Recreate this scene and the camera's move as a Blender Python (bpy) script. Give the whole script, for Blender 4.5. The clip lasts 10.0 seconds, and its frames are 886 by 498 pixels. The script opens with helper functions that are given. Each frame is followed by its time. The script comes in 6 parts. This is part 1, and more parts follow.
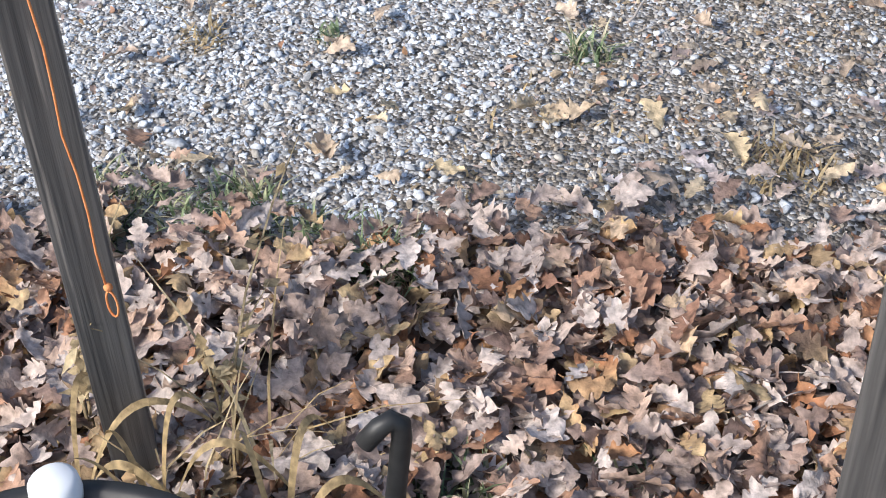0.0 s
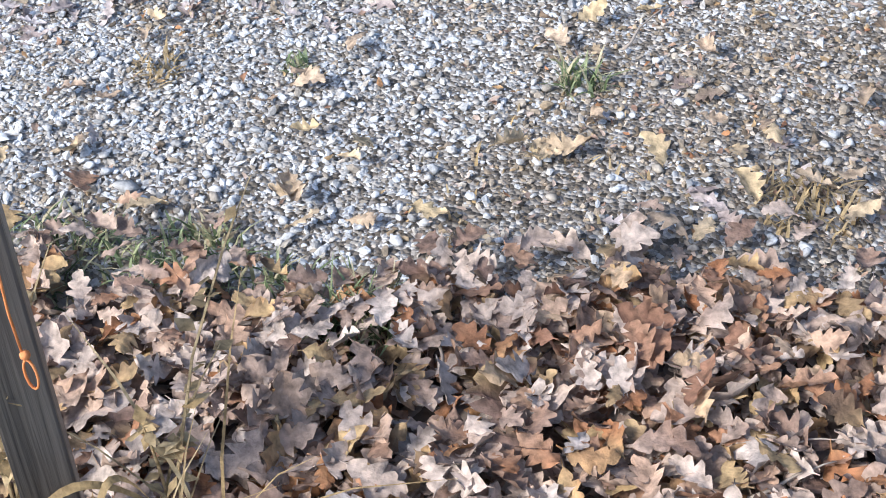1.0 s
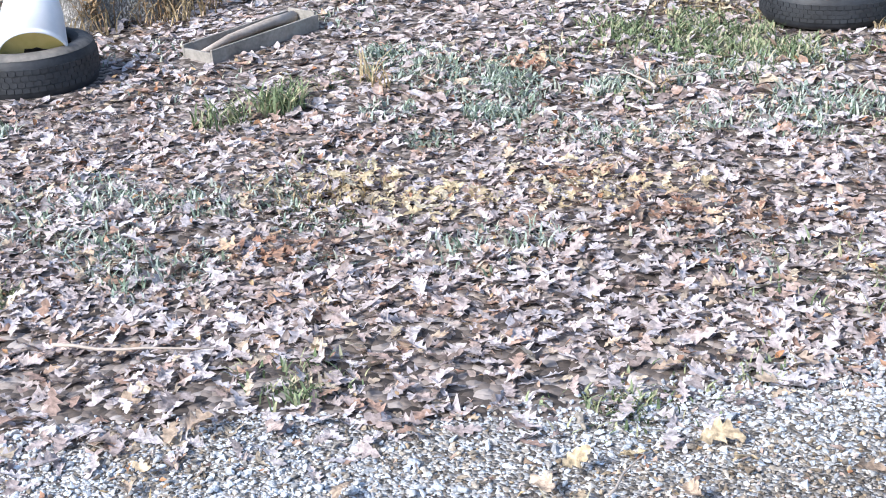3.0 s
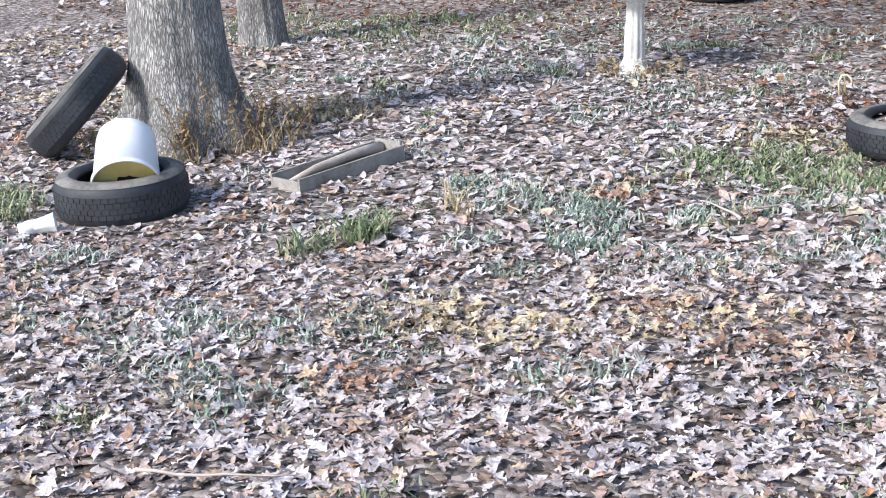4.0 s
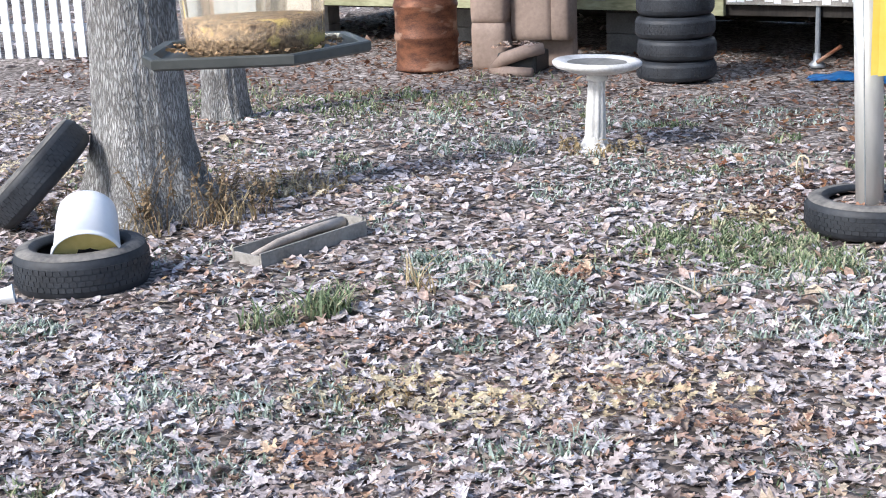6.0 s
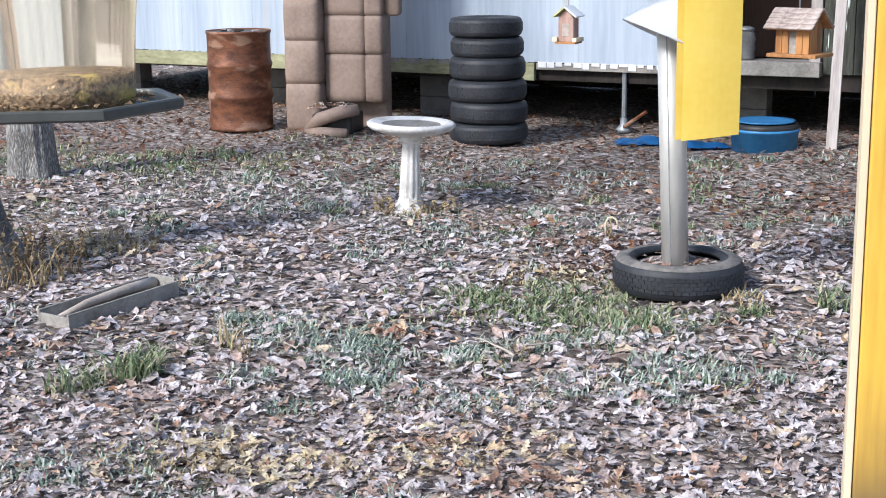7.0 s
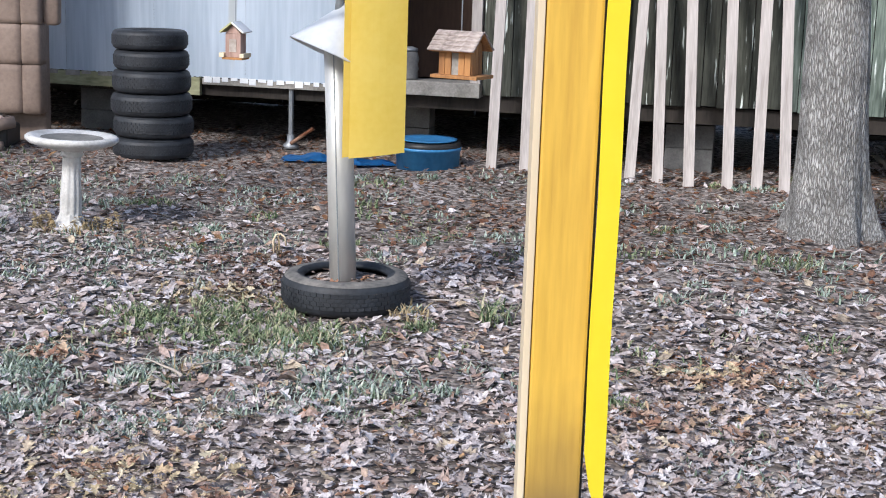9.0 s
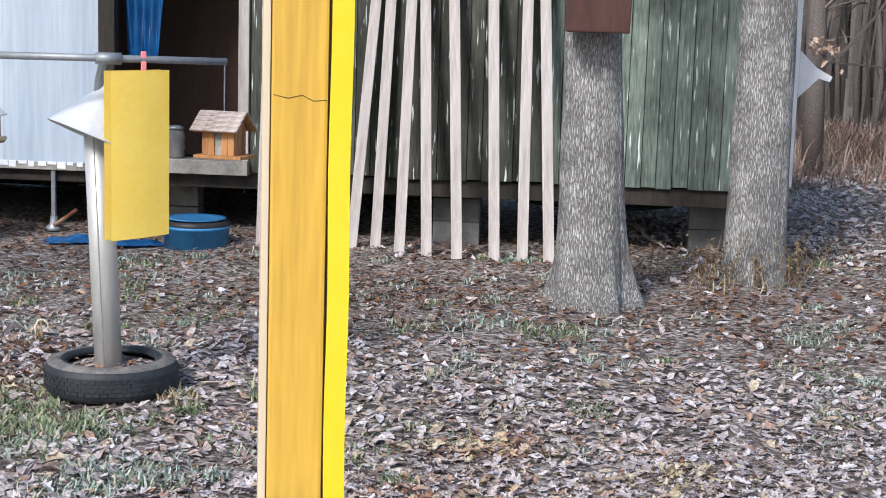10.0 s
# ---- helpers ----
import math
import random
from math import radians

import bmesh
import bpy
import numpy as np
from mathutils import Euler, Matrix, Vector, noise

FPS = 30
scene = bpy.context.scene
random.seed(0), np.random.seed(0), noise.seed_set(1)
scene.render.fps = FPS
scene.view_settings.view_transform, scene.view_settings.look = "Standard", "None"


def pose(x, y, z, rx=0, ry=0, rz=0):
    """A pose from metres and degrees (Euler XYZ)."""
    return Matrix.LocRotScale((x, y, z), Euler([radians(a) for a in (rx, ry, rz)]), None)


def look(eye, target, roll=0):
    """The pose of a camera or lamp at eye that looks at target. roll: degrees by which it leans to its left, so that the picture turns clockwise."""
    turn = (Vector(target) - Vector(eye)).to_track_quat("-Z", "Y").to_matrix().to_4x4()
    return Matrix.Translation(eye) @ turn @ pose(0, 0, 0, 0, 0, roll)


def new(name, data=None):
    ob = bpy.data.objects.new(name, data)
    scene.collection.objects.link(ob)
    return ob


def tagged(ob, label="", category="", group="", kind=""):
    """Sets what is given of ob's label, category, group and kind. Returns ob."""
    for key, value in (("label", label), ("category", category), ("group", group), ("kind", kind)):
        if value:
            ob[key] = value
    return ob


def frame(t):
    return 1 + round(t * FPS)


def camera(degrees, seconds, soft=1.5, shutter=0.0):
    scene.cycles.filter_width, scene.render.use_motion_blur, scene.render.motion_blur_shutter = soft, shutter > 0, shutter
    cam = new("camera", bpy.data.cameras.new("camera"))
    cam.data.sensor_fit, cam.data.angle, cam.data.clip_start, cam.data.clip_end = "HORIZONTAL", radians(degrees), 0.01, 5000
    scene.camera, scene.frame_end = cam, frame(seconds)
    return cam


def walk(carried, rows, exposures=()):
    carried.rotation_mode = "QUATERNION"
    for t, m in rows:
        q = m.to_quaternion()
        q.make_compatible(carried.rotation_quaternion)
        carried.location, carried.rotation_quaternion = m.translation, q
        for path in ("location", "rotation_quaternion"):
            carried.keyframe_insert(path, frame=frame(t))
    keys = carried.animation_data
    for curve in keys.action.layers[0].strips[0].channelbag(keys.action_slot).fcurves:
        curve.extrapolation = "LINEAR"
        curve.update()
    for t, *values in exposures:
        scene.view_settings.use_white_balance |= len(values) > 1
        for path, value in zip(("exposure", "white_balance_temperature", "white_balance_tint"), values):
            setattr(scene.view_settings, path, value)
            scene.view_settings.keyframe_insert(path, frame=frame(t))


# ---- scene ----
cam = camera(34.2, 10.0, soft=1.0)
# seconds, x, y, z, yaw, pitch, lean to the right
ROWS = [
    (0.0, 0.038, -0.242, 1.938, 11.93, -42.20, 2.95),
    (0.1, 0.029, -0.172, 1.885, 11.92, -42.26, 2.97),
    (0.2, 0.018, -0.101, 1.826, 11.91, -42.32, 2.99),
    (0.3, 0.007, -0.034, 1.770, 11.90, -42.38, 3.01),
    (0.4, 0.001, -0.006, 1.745, 11.84, -42.36, 3.03),
    (0.5, 0.0, 0.0, 1.739, 11.79, -42.31, 3.04),
    (1.0, 0.0, 0.0, 1.737, 11.10, -40.52, 3.06),
    (1.5, 0.0, 0.0, 1.740, 10.23, -37.37, 2.98),
    (2.0, 0.0, 0.0, 1.739, 9.38, -32.53, 2.95),
    (2.5, 0.0, 0.0, 1.742, 9.00, -27.60, 3.00),
    (3.0, -0.004, -0.004, 1.741, 9.22, -22.92, 2.93),
    (3.2, -0.004, -0.004, 1.741, 9.50, -21.47, 2.92),
    (4.3, 0.006, 0.001, 1.738, 13.88, -16.77, 3.59),
    (4.5, 0.009, 0.002, 1.735, 14.72, -16.36, 3.59),
    (5.0, 0.012, -0.004, 1.736, 15.78, -15.74, 3.40),
    (6.3, -0.002, -0.008, 1.744, 8.25, -14.22, 1.85),
    (6.5, -0.002, -0.005, 1.743, 6.66, -13.81, 1.42),
    (7.0, 0.0, -0.004, 1.740, 3.08, -12.48, 0.69),
    (7.5, 0.003, -0.005, 1.741, 0.02, -11.97, 0.03),
    (8.0, -0.002, 0.003, 1.741, -3.05, -12.13, -0.67),
    (8.5, -0.008, 0.008, 1.742, -6.62, -12.20, -1.35),
    (9.0, -0.009, 0.010, 1.743, -10.43, -11.72, -1.87),
    (9.5, 0.004, -0.006, 1.755, -14.61, -10.25, -1.95),
    (10.0, 0.024, -0.022, 1.769, -19.34, -8.53, -1.78),
]
walk(cam, [(t, pose(x, y, z, 90 + pitch, 0, yaw) @ pose(0, 0, 0, 0, 0, -lean)) for t, x, y, z, yaw, pitch, lean in ROWS],
     exposures=[(0.0, 0.71, 6250, 10), (1.0, 0.77, 6250, 10), (1.5, 0.85, 6150, 10), (2.4, 0.99, 6020, 10), (3.2, 1.02, 5980, 10), (4.3, 0.92, 5980, 10), (6.5, 0.80, 5950, 10), (7.2, 0.62, 5950, 10), (8.0, 0.50, 5950, 10), (9.5, 0.40, 6000, 10), (10.0, 0.42, 6000, 10)])

# ---- light ----
world = bpy.data.worlds.new("sky")
scene.world = world
world.use_nodes = True
wn = world.node_tree
sky = wn.nodes.new("ShaderNodeTexSky")
sky.sky_type = "NISHITA"
sky.sun_disc = False
sky.sun_elevation = radians(38)
sky.sun_rotation = radians(226)
sky.air_density, sky.dust_density = 1.0, 2.0
wn.links.new(sky.outputs[0], wn.nodes["Background"].inputs[0])
wn.nodes["Background"].inputs[1].default_value = 0.118
sun = new("sun", bpy.data.lights.new("sun", "SUN"))
sun.data.energy, sun.data.angle, sun.data.color = 2.75, radians(12), (1.0, 0.93, 0.85)
sun.matrix_world = look((-5.6, -5.4, 5.9), (0, 0, 0))


# ---- materials ----
def material(name, low, high, scale=8.0, rough=0.8, metal=0.0, bump=0.2, fine=60.0, stretch=(1, 1, 1), island=0.0, spot=None, spot_scale=3.0, spot_at=0.6, grain=0.35):
    """Two colours mixed by coarse and fine noise; island: share of a random value for each loose piece; spot: a third colour in patches."""
    m = bpy.data.materials.new(name)
    m.use_nodes = True
    nt = m.node_tree
    nodes, link = nt.nodes, nt.links.new
    bsdf = nodes["Principled BSDF"]
    bsdf.inputs["Roughness"].default_value = rough
    bsdf.inputs["Metallic"].default_value = metal
    co = nodes.new("ShaderNodeTexCoord")
    mp = nodes.new("ShaderNodeMapping")
    mp.inputs["Scale"].default_value = stretch
    link(co.outputs["Object"], mp.inputs[0])
    n1, n2 = nodes.new("ShaderNodeTexNoise"), nodes.new("ShaderNodeTexNoise")
    n1.inputs["Scale"].default_value, n2.inputs["Scale"].default_value = scale, fine
    n1.inputs["Detail"].default_value = n2.inputs["Detail"].default_value = 4
    link(mp.outputs[0], n1.inputs[0])
    link(mp.outputs[0], n2.inputs[0])
    mixf = nodes.new("ShaderNodeMix")
    mixf.inputs[0].default_value = grain
    link(n1.outputs[0], mixf.inputs[2])
    link(n2.outputs[0], mixf.inputs[3])
    ramp = nodes.new("ShaderNodeValToRGB")
    ramp.color_ramp.elements[0].position, ramp.color_ramp.elements[1].position = 0.36, 0.64
    ramp.color_ramp.elements[0].color, ramp.color_ramp.elements[1].color = (*low, 1), (*high, 1)
    value = mixf.outputs[0]
    if island:
        geo = nodes.new("ShaderNodeNewGeometry")
        mi = nodes.new("ShaderNodeMix")
        mi.inputs[0].default_value = island
        link(value, mi.inputs[2])
        link(geo.outputs["Random Per Island"], mi.inputs[3])
        value = mi.outputs[0]
    link(value, ramp.inputs[0])
    colour = ramp.outputs[0]
    if spot:
        n3 = nodes.new("ShaderNodeTexNoise")
        n3.inputs["Scale"].default_value, n3.inputs["Detail"].default_value = spot_scale, 6
        link(mp.outputs[0], n3.inputs[0])
        r3 = nodes.new("ShaderNodeValToRGB")
        r3.color_ramp.elements[0].position, r3.color_ramp.elements[1].position = spot_at, spot_at + 0.06
        link(n3.outputs[0], r3.inputs[0])
        mc = nodes.new("ShaderNodeMix")
        mc.data_type = "RGBA"
        link(r3.outputs[0], mc.inputs[0])
        link(colour, mc.inputs[6])
        mc.inputs[7].default_value = (*spot, 1)
        colour = mc.outputs[2]
    link(colour, bsdf.inputs["Base Color"])
    if bump:
        b = nodes.new("ShaderNodeBump")
        b.inputs["Strength"].default_value, b.inputs["Distance"].default_value = bump, 0.01
        link(mixf.outputs[0], b.inputs["Height"])
        link(b.outputs[0], bsdf.inputs["Normal"])
    return m


def litter_material(name, stops, patch_lo, patch_hi, patch_scale, rough=0.75, per_object=False, see_through=0.0):
    """Pieces of many colours: a random value for each piece picks from the stops; slow noise shifts it in patches."""
    m = bpy.data.materials.new(name)
    m.use_nodes = True
    nt = m.node_tree
    nodes, link = nt.nodes, nt.links.new
    bsdf = nodes["Principled BSDF"]
    bsdf.inputs["Roughness"].default_value = rough
    if per_object:
        pick = nodes.new("ShaderNodeObjectInfo").outputs["Random"]
    else:
        pick = nodes.new("ShaderNodeNewGeometry").outputs["Random Per Island"]
    geo = nodes.new("ShaderNodeNewGeometry")
    n1 = nodes.new("ShaderNodeTexNoise")
    n1.inputs["Scale"].default_value, n1.inputs["Detail"].default_value = patch_scale, 3
    link(geo.outputs["Position"], n1.inputs[0])
    mr = nodes.new("ShaderNodeMapRange")
    mr.inputs[1].default_value, mr.inputs[2].default_value = 0.35, 0.65
    mr.inputs[3].default_value, mr.inputs[4].default_value = patch_lo, patch_hi
    link(n1.outputs[0], mr.inputs[0])
    add = nodes.new("ShaderNodeMath")
    add.operation = "ADD"
    link(pick, add.inputs[0])
    link(mr.outputs[0], add.inputs[1])
    wrap = nodes.new("ShaderNodeMath")
    wrap.operation = "FRACT"
    link(add.outputs[0], wrap.inputs[0])
    ramp = nodes.new("ShaderNodeValToRGB")
    el = ramp.color_ramp.elements
    while len(el) < len(stops):
        el.new(0.5)
    for e, (at, c) in zip(el, stops):
        e.position, e.color = at, (*c, 1)
    link(wrap.outputs[0], ramp.inputs[0])
    n2 = nodes.new("ShaderNodeTexNoise")
    n2.inputs["Scale"].default_value, n2.inputs["Detail"].default_value = 60, 6
    link(geo.outputs["Position"], n2.inputs[0])
    mr2 = nodes.new("ShaderNodeMapRange")
    mr2.inputs[1].default_value, mr2.inputs[2].default_value = 0.3, 0.7
    mr2.inputs[3].default_value, mr2.inputs[4].default_value = 0.48, 1.35
    link(n2.outputs[0], mr2.inputs[0])
    mul = nodes.new("ShaderNodeMix")
    mul.data_type, mul.blend_type = "RGBA", "MULTIPLY"
    mul.inputs[0].default_value = 1.0
    link(ramp.outputs[0], mul.inputs[6])
    link(mr2.outputs[0], mul.inputs[7])
    link(mul.outputs[2], bsdf.inputs["Base Color"])
    b = nodes.new("ShaderNodeBump")
    b.inputs["Strength"].default_value, b.inputs["Distance"].default_value = 0.6, 0.004
    n4 = nodes.new("ShaderNodeTexNoise")
    n4.inputs["Scale"].default_value, n4.inputs["Detail"].default_value = 120, 3
    link(geo.outputs["Position"], n4.inputs[0])
    link(n4.outputs[0], b.inputs["Height"])
    link(b.outputs[0], bsdf.inputs["Normal"])
    if see_through:
        tr = nodes.new("ShaderNodeBsdfTranslucent")
        link(mul.outputs[2], tr.inputs[0])
        ms = nodes.new("ShaderNodeMixShader")
        ms.inputs[0].default_value = see_through
        link(bsdf.outputs[0], ms.inputs[1])
        link(tr.outputs[0], ms.inputs[2])
        link(ms.outputs[0], nodes["Material Output"].inputs[0])
    return m


LEAF_STOPS = [(0.0, (0.210, 0.130, 0.100)), (0.14, (0.493, 0.396, 0.343)), (0.30, (0.616, 0.537, 0.493)), (0.44, (0.300, 0.195, 0.150)),
              (0.58, (0.546, 0.458, 0.405)), (0.72, (0.458, 0.317, 0.238)), (0.84, (0.370, 0.167, 0.079)), (0.93, (0.528, 0.387, 0.211)), (1.0, (0.110, 0.066, 0.050))]
YARD_STOPS = [(0.0, (0.25, 0.19, 0.165)), (0.15, (0.59, 0.517, 0.485)), (0.32, (0.737, 0.682, 0.671)), (0.46, (0.440, 0.347, 0.308)),
              (0.60, (0.671, 0.611, 0.594)), (0.76, (0.550, 0.451, 0.407)), (0.88, (0.418, 0.264, 0.187)), (0.95, (0.638, 0.528, 0.374)), (1.0, (0.165, 0.121, 0.105))]
YARD_STOPS = [(at, (0.95 * r, 0.97 * g, 1.02 * b)) for at, (r, g, b) in YARD_STOPS]
M_RUSSET = litter_material("russet_leaves", [(0.0, (0.24, 0.125, 0.085)), (0.35, (0.46, 0.28, 0.19)), (0.6, (0.60, 0.44, 0.34)), (0.8, (0.64, 0.47, 0.31)), (1.0, (0.18, 0.10, 0.075))], 0, 0.1, 2.0, see_through=0.15)
M_YARD = litter_material("weathered_leaves", YARD_STOPS, -0.2, 0.3, 0.7, see_through=0.1)
M_LEAF = litter_material("dry_leaves", LEAF_STOPS, -0.12, 0.22, 1.3, see_through=0.06)
# damp brown, darkened further to carry the shade of house and trees
BROWN_STOPS = [(at, (0.52 * r, 0.42 * g, 0.37 * b)) for at, (r, g, b) in LEAF_STOPS]
M_BROWN = litter_material("damp_shaded_leaves", BROWN_STOPS, -0.12, 0.22, 1.3, see_through=0.15)
M_LEAF_ONE = litter_material("dry_leaf", LEAF_STOPS, -0.12, 0.22, 1.3, per_object=True, see_through=0.15)
M_TAN_ONE = litter_material("tan_leaf", [(0.0, (0.40, 0.30, 0.22)), (0.35, (0.60, 0.48, 0.37)), (0.7, (0.66, 0.53, 0.33)), (1.0, (0.46, 0.36, 0.29))], -0.1, 0.1, 1.3, per_object=True, see_through=0.15)
STONE_STOPS = [(0.0, (0.33, 0.34, 0.35)), (0.25, (0.54, 0.58, 0.635)), (0.6, (0.70, 0.745, 0.80)), (0.86, (0.50, 0.48, 0.45)), (1.0, (0.25, 0.22, 0.18))]
M_STONE = litter_material("gravel_stones", STONE_STOPS, -0.05, 0.15, 1.1, rough=0.85)
DIRTY_STOPS = [(0.0, (0.17, 0.135, 0.10)), (0.3, (0.33, 0.285, 0.23)), (0.6, (0.56, 0.52, 0.47)), (0.85, (0.40, 0.31, 0.20)), (1.0, (0.14, 0.115, 0.09))]
M_STONE_DIRTY = litter_material("earthy_gravel_stones", DIRTY_STOPS, -0.05, 0.15, 1.1, rough=0.9)
M_STONE_ONE = litter_material("gravel_stone", STONE_STOPS, -0.05, 0.15, 1.1, rough=0.85, per_object=True)
GRASS_STOPS = [(0.0, (0.08, 0.12, 0.055)), (0.3, (0.17, 0.24, 0.12)), (0.55, (0.31, 0.38, 0.22)), (0.8, (0.46, 0.47, 0.28)), (1.0, (0.55, 0.50, 0.36))]
FROST_STOPS = [(0.0, (0.14, 0.20, 0.13)), (0.35, (0.33, 0.42, 0.34)), (0.7, (0.52, 0.60, 0.54)), (1.0, (0.56, 0.55, 0.42))]
M_GRASS = litter_material("winter_grass", GRASS_STOPS, 0.0, 0.1, 2.0, see_through=0.25)
M_FROST = litter_material("frosted_grass", FROST_STOPS, 0.0, 0.1, 2.0, see_through=0.2)
M_GOLD = litter_material("golden_leaves", [(0.0, (0.46, 0.36, 0.22)), (0.4, (0.64, 0.54, 0.35)), (0.75, (0.72, 0.65, 0.49)), (1.0, (0.52, 0.39, 0.25))], 0, 0.1, 2.0, see_through=0.2)
STRAW_STOPS = [(0.0, (0.36, 0.28, 0.16)), (0.5, (0.55, 0.45, 0.28)), (1.0, (0.44, 0.32, 0.16))]
M_STRAW = litter_material("dry_grass", STRAW_STOPS, 0.0, 0.1, 2.0, see_through=0.25)
M_WEED = litter_material("dry_weed_leaves", [(0.0, (0.17, 0.125, 0.075)), (0.5, (0.33, 0.23, 0.13)), (1.0, (0.24, 0.20, 0.13))], 0.0, 0.1, 2.0, see_through=0.2)


def crumb_material(name, stops, scale, depth):
    """Ground strewn with small pieces: each cell its own colour, raised at its middle, over slow patches."""
    m = bpy.data.materials.new(name)
    m.use_nodes = True
    nodes, link = m.node_tree.nodes, m.node_tree.links.new
    bsdf = nodes["Principled BSDF"]
    bsdf.inputs["Roughness"].default_value = 0.95
    geo, mp = nodes.new("ShaderNodeNewGeometry"), nodes.new("ShaderNodeMapping")
    link(geo.outputs["Position"], mp.inputs[0])
    warp = nodes.new("ShaderNodeTexNoise")
    warp.inputs["Scale"].default_value = scale * 0.7
    link(mp.outputs[0], warp.inputs[0])
    mv = nodes.new("ShaderNodeMix")
    mv.data_type = "VECTOR"
    mv.inputs[0].default_value = 0.5 / scale
    link(mp.outputs[0], mv.inputs[4])
    link(warp.outputs["Color"], mv.inputs[5])
    vor = nodes.new("ShaderNodeTexVoronoi")
    vor.inputs["Scale"].default_value = scale
    link(mv.outputs[1], vor.inputs[0])
    sep = nodes.new("ShaderNodeSeparateColor")
    link(vor.outputs["Color"], sep.inputs[0])
    slow = nodes.new("ShaderNodeTexNoise")
    slow.inputs["Scale"].default_value, slow.inputs["Detail"].default_value = 1.4, 5
    link(geo.outputs["Position"], slow.inputs[0])
    ma = nodes.new("ShaderNodeMath")
    ma.operation = "MULTIPLY_ADD"
    ma.inputs[1].default_value = 0.6
    link(slow.outputs[0], ma.inputs[0])
    link(sep.outputs[0], ma.inputs[2])
    sh = nodes.new("ShaderNodeMath")
    sh.operation = "MULTIPLY_ADD"
    sh.inputs[1].default_value, sh.inputs[2].default_value = 0.9, -0.22
    link(ma.outputs[0], sh.inputs[0])
    ramp = nodes.new("ShaderNodeValToRGB")
    el = ramp.color_ramp.elements
    while len(el) < len(stops):
        el.new(0.5)
    for e, (at, c) in zip(el, stops):
        e.position, e.color = at, (*c, 1)
    link(sh.outputs[0], ramp.inputs[0])
    link(ramp.outputs[0], bsdf.inputs["Base Color"])
    b = nodes.new("ShaderNodeBump")
    b.invert = True
    b.inputs["Strength"].default_value, b.inputs["Distance"].default_value = 1.0, depth
    link(vor.outputs["Distance"], b.inputs["Height"])
    link(b.outputs[0], bsdf.inputs["Normal"])
    return m


M_SOIL = crumb_material("leafy_soil", [(0.0, (0.042, 0.034, 0.029)), (0.35, (0.12, 0.097, 0.083)), (0.6, (0.23, 0.195, 0.175)), (0.8, (0.33, 0.29, 0.265)), (1.0, (0.48, 0.435, 0.41))], 34, 0.012)


def bark_material():
    """Grey oak bark: narrow pale plates between dark, wandering upright fissures, and lichen in blotches."""
    m = bpy.data.materials.new("grey_oak_bark")
    m.use_nodes = True
    nodes, link = m.node_tree.nodes, m.node_tree.links.new
    bsdf = nodes["Principled BSDF"]
    bsdf.inputs["Roughness"].default_value = 0.95
    co, mp = nodes.new("ShaderNodeTexCoord"), nodes.new("ShaderNodeMapping")
    mp.inputs["Scale"].default_value = (78, 78, 13)
    link(co.outputs["Object"], mp.inputs[0])
    warp = nodes.new("ShaderNodeTexNoise")
    warp.inputs["Scale"].default_value, warp.inputs["Detail"].default_value = 0.9, 5
    link(mp.outputs[0], warp.inputs[0])
    mixv = nodes.new("ShaderNodeVectorMath")
    mixv.operation = "MULTIPLY_ADD"
    mixv.inputs[1].default_value = (2.2, 2.2, 1.0)
    link(warp.outputs["Color"], mixv.inputs[0])
    link(mp.outputs[0], mixv.inputs[2])
    cell = nodes.new("ShaderNodeTexVoronoi")
    cell.feature = "DISTANCE_TO_EDGE"
    cell.inputs["Scale"].default_value = 1.0
    link(mixv.outputs[0], cell.inputs[0])
    fiss = nodes.new("ShaderNodeMapRange")
    fiss.inputs[1].default_value, fiss.inputs[2].default_value = 0.0, 0.24
    link(cell.outputs["Distance"], fiss.inputs[0])
    fine = nodes.new("ShaderNodeTexNoise")
    fine.inputs["Scale"].default_value, fine.inputs["Detail"].default_value, fine.inputs["Roughness"].default_value = 1.7, 7, 0.75
    link(mp.outputs[0], fine.inputs[0])
    mixf = nodes.new("ShaderNodeMix")
    mixf.inputs[0].default_value = 0.55
    link(fiss.outputs[0], mixf.inputs[2])
    link(fine.outputs[0], mixf.inputs[3])
    ramp = nodes.new("ShaderNodeValToRGB")
    el = ramp.color_ramp.elements
    el.new(0.5)
    for e, (at, c) in zip(el, ((0.20, (0.12, 0.11, 0.10)), (0.48, (0.335, 0.325, 0.31)), (0.80, (0.56, 0.555, 0.545)))):
        e.position, e.color = at, (*c, 1)
    link(mixf.outputs[0], ramp.inputs[0])
    n2 = nodes.new("ShaderNodeTexNoise")
    n2.inputs["Scale"].default_value, n2.inputs["Detail"].default_value = 4.0, 8
    link(co.outputs["Object"], n2.inputs[0])
    mr = nodes.new("ShaderNodeMapRange")
    mr.inputs[1].default_value, mr.inputs[2].default_value, mr.inputs[3].default_value, mr.inputs[4].default_value = 0.35, 0.68, 0.70, 1.3
    link(n2.outputs[0], mr.inputs[0])
    mul = nodes.new("ShaderNodeMix")
    mul.data_type, mul.blend_type = "RGBA", "MULTIPLY"
    mul.inputs[0].default_value = 1.0
    link(ramp.outputs[0], mul.inputs[6])
    link(mr.outputs[0], mul.inputs[7])
    link(mul.outputs[2], bsdf.inputs["Base Color"])
    b = nodes.new("ShaderNodeBump")
    b.inputs["Strength"].default_value, b.inputs["Distance"].default_value = 1.0, 0.02
    link(mixf.outputs[0], b.inputs["Height"])
    link(b.outputs[0], bsdf.inputs["Normal"])
    return m


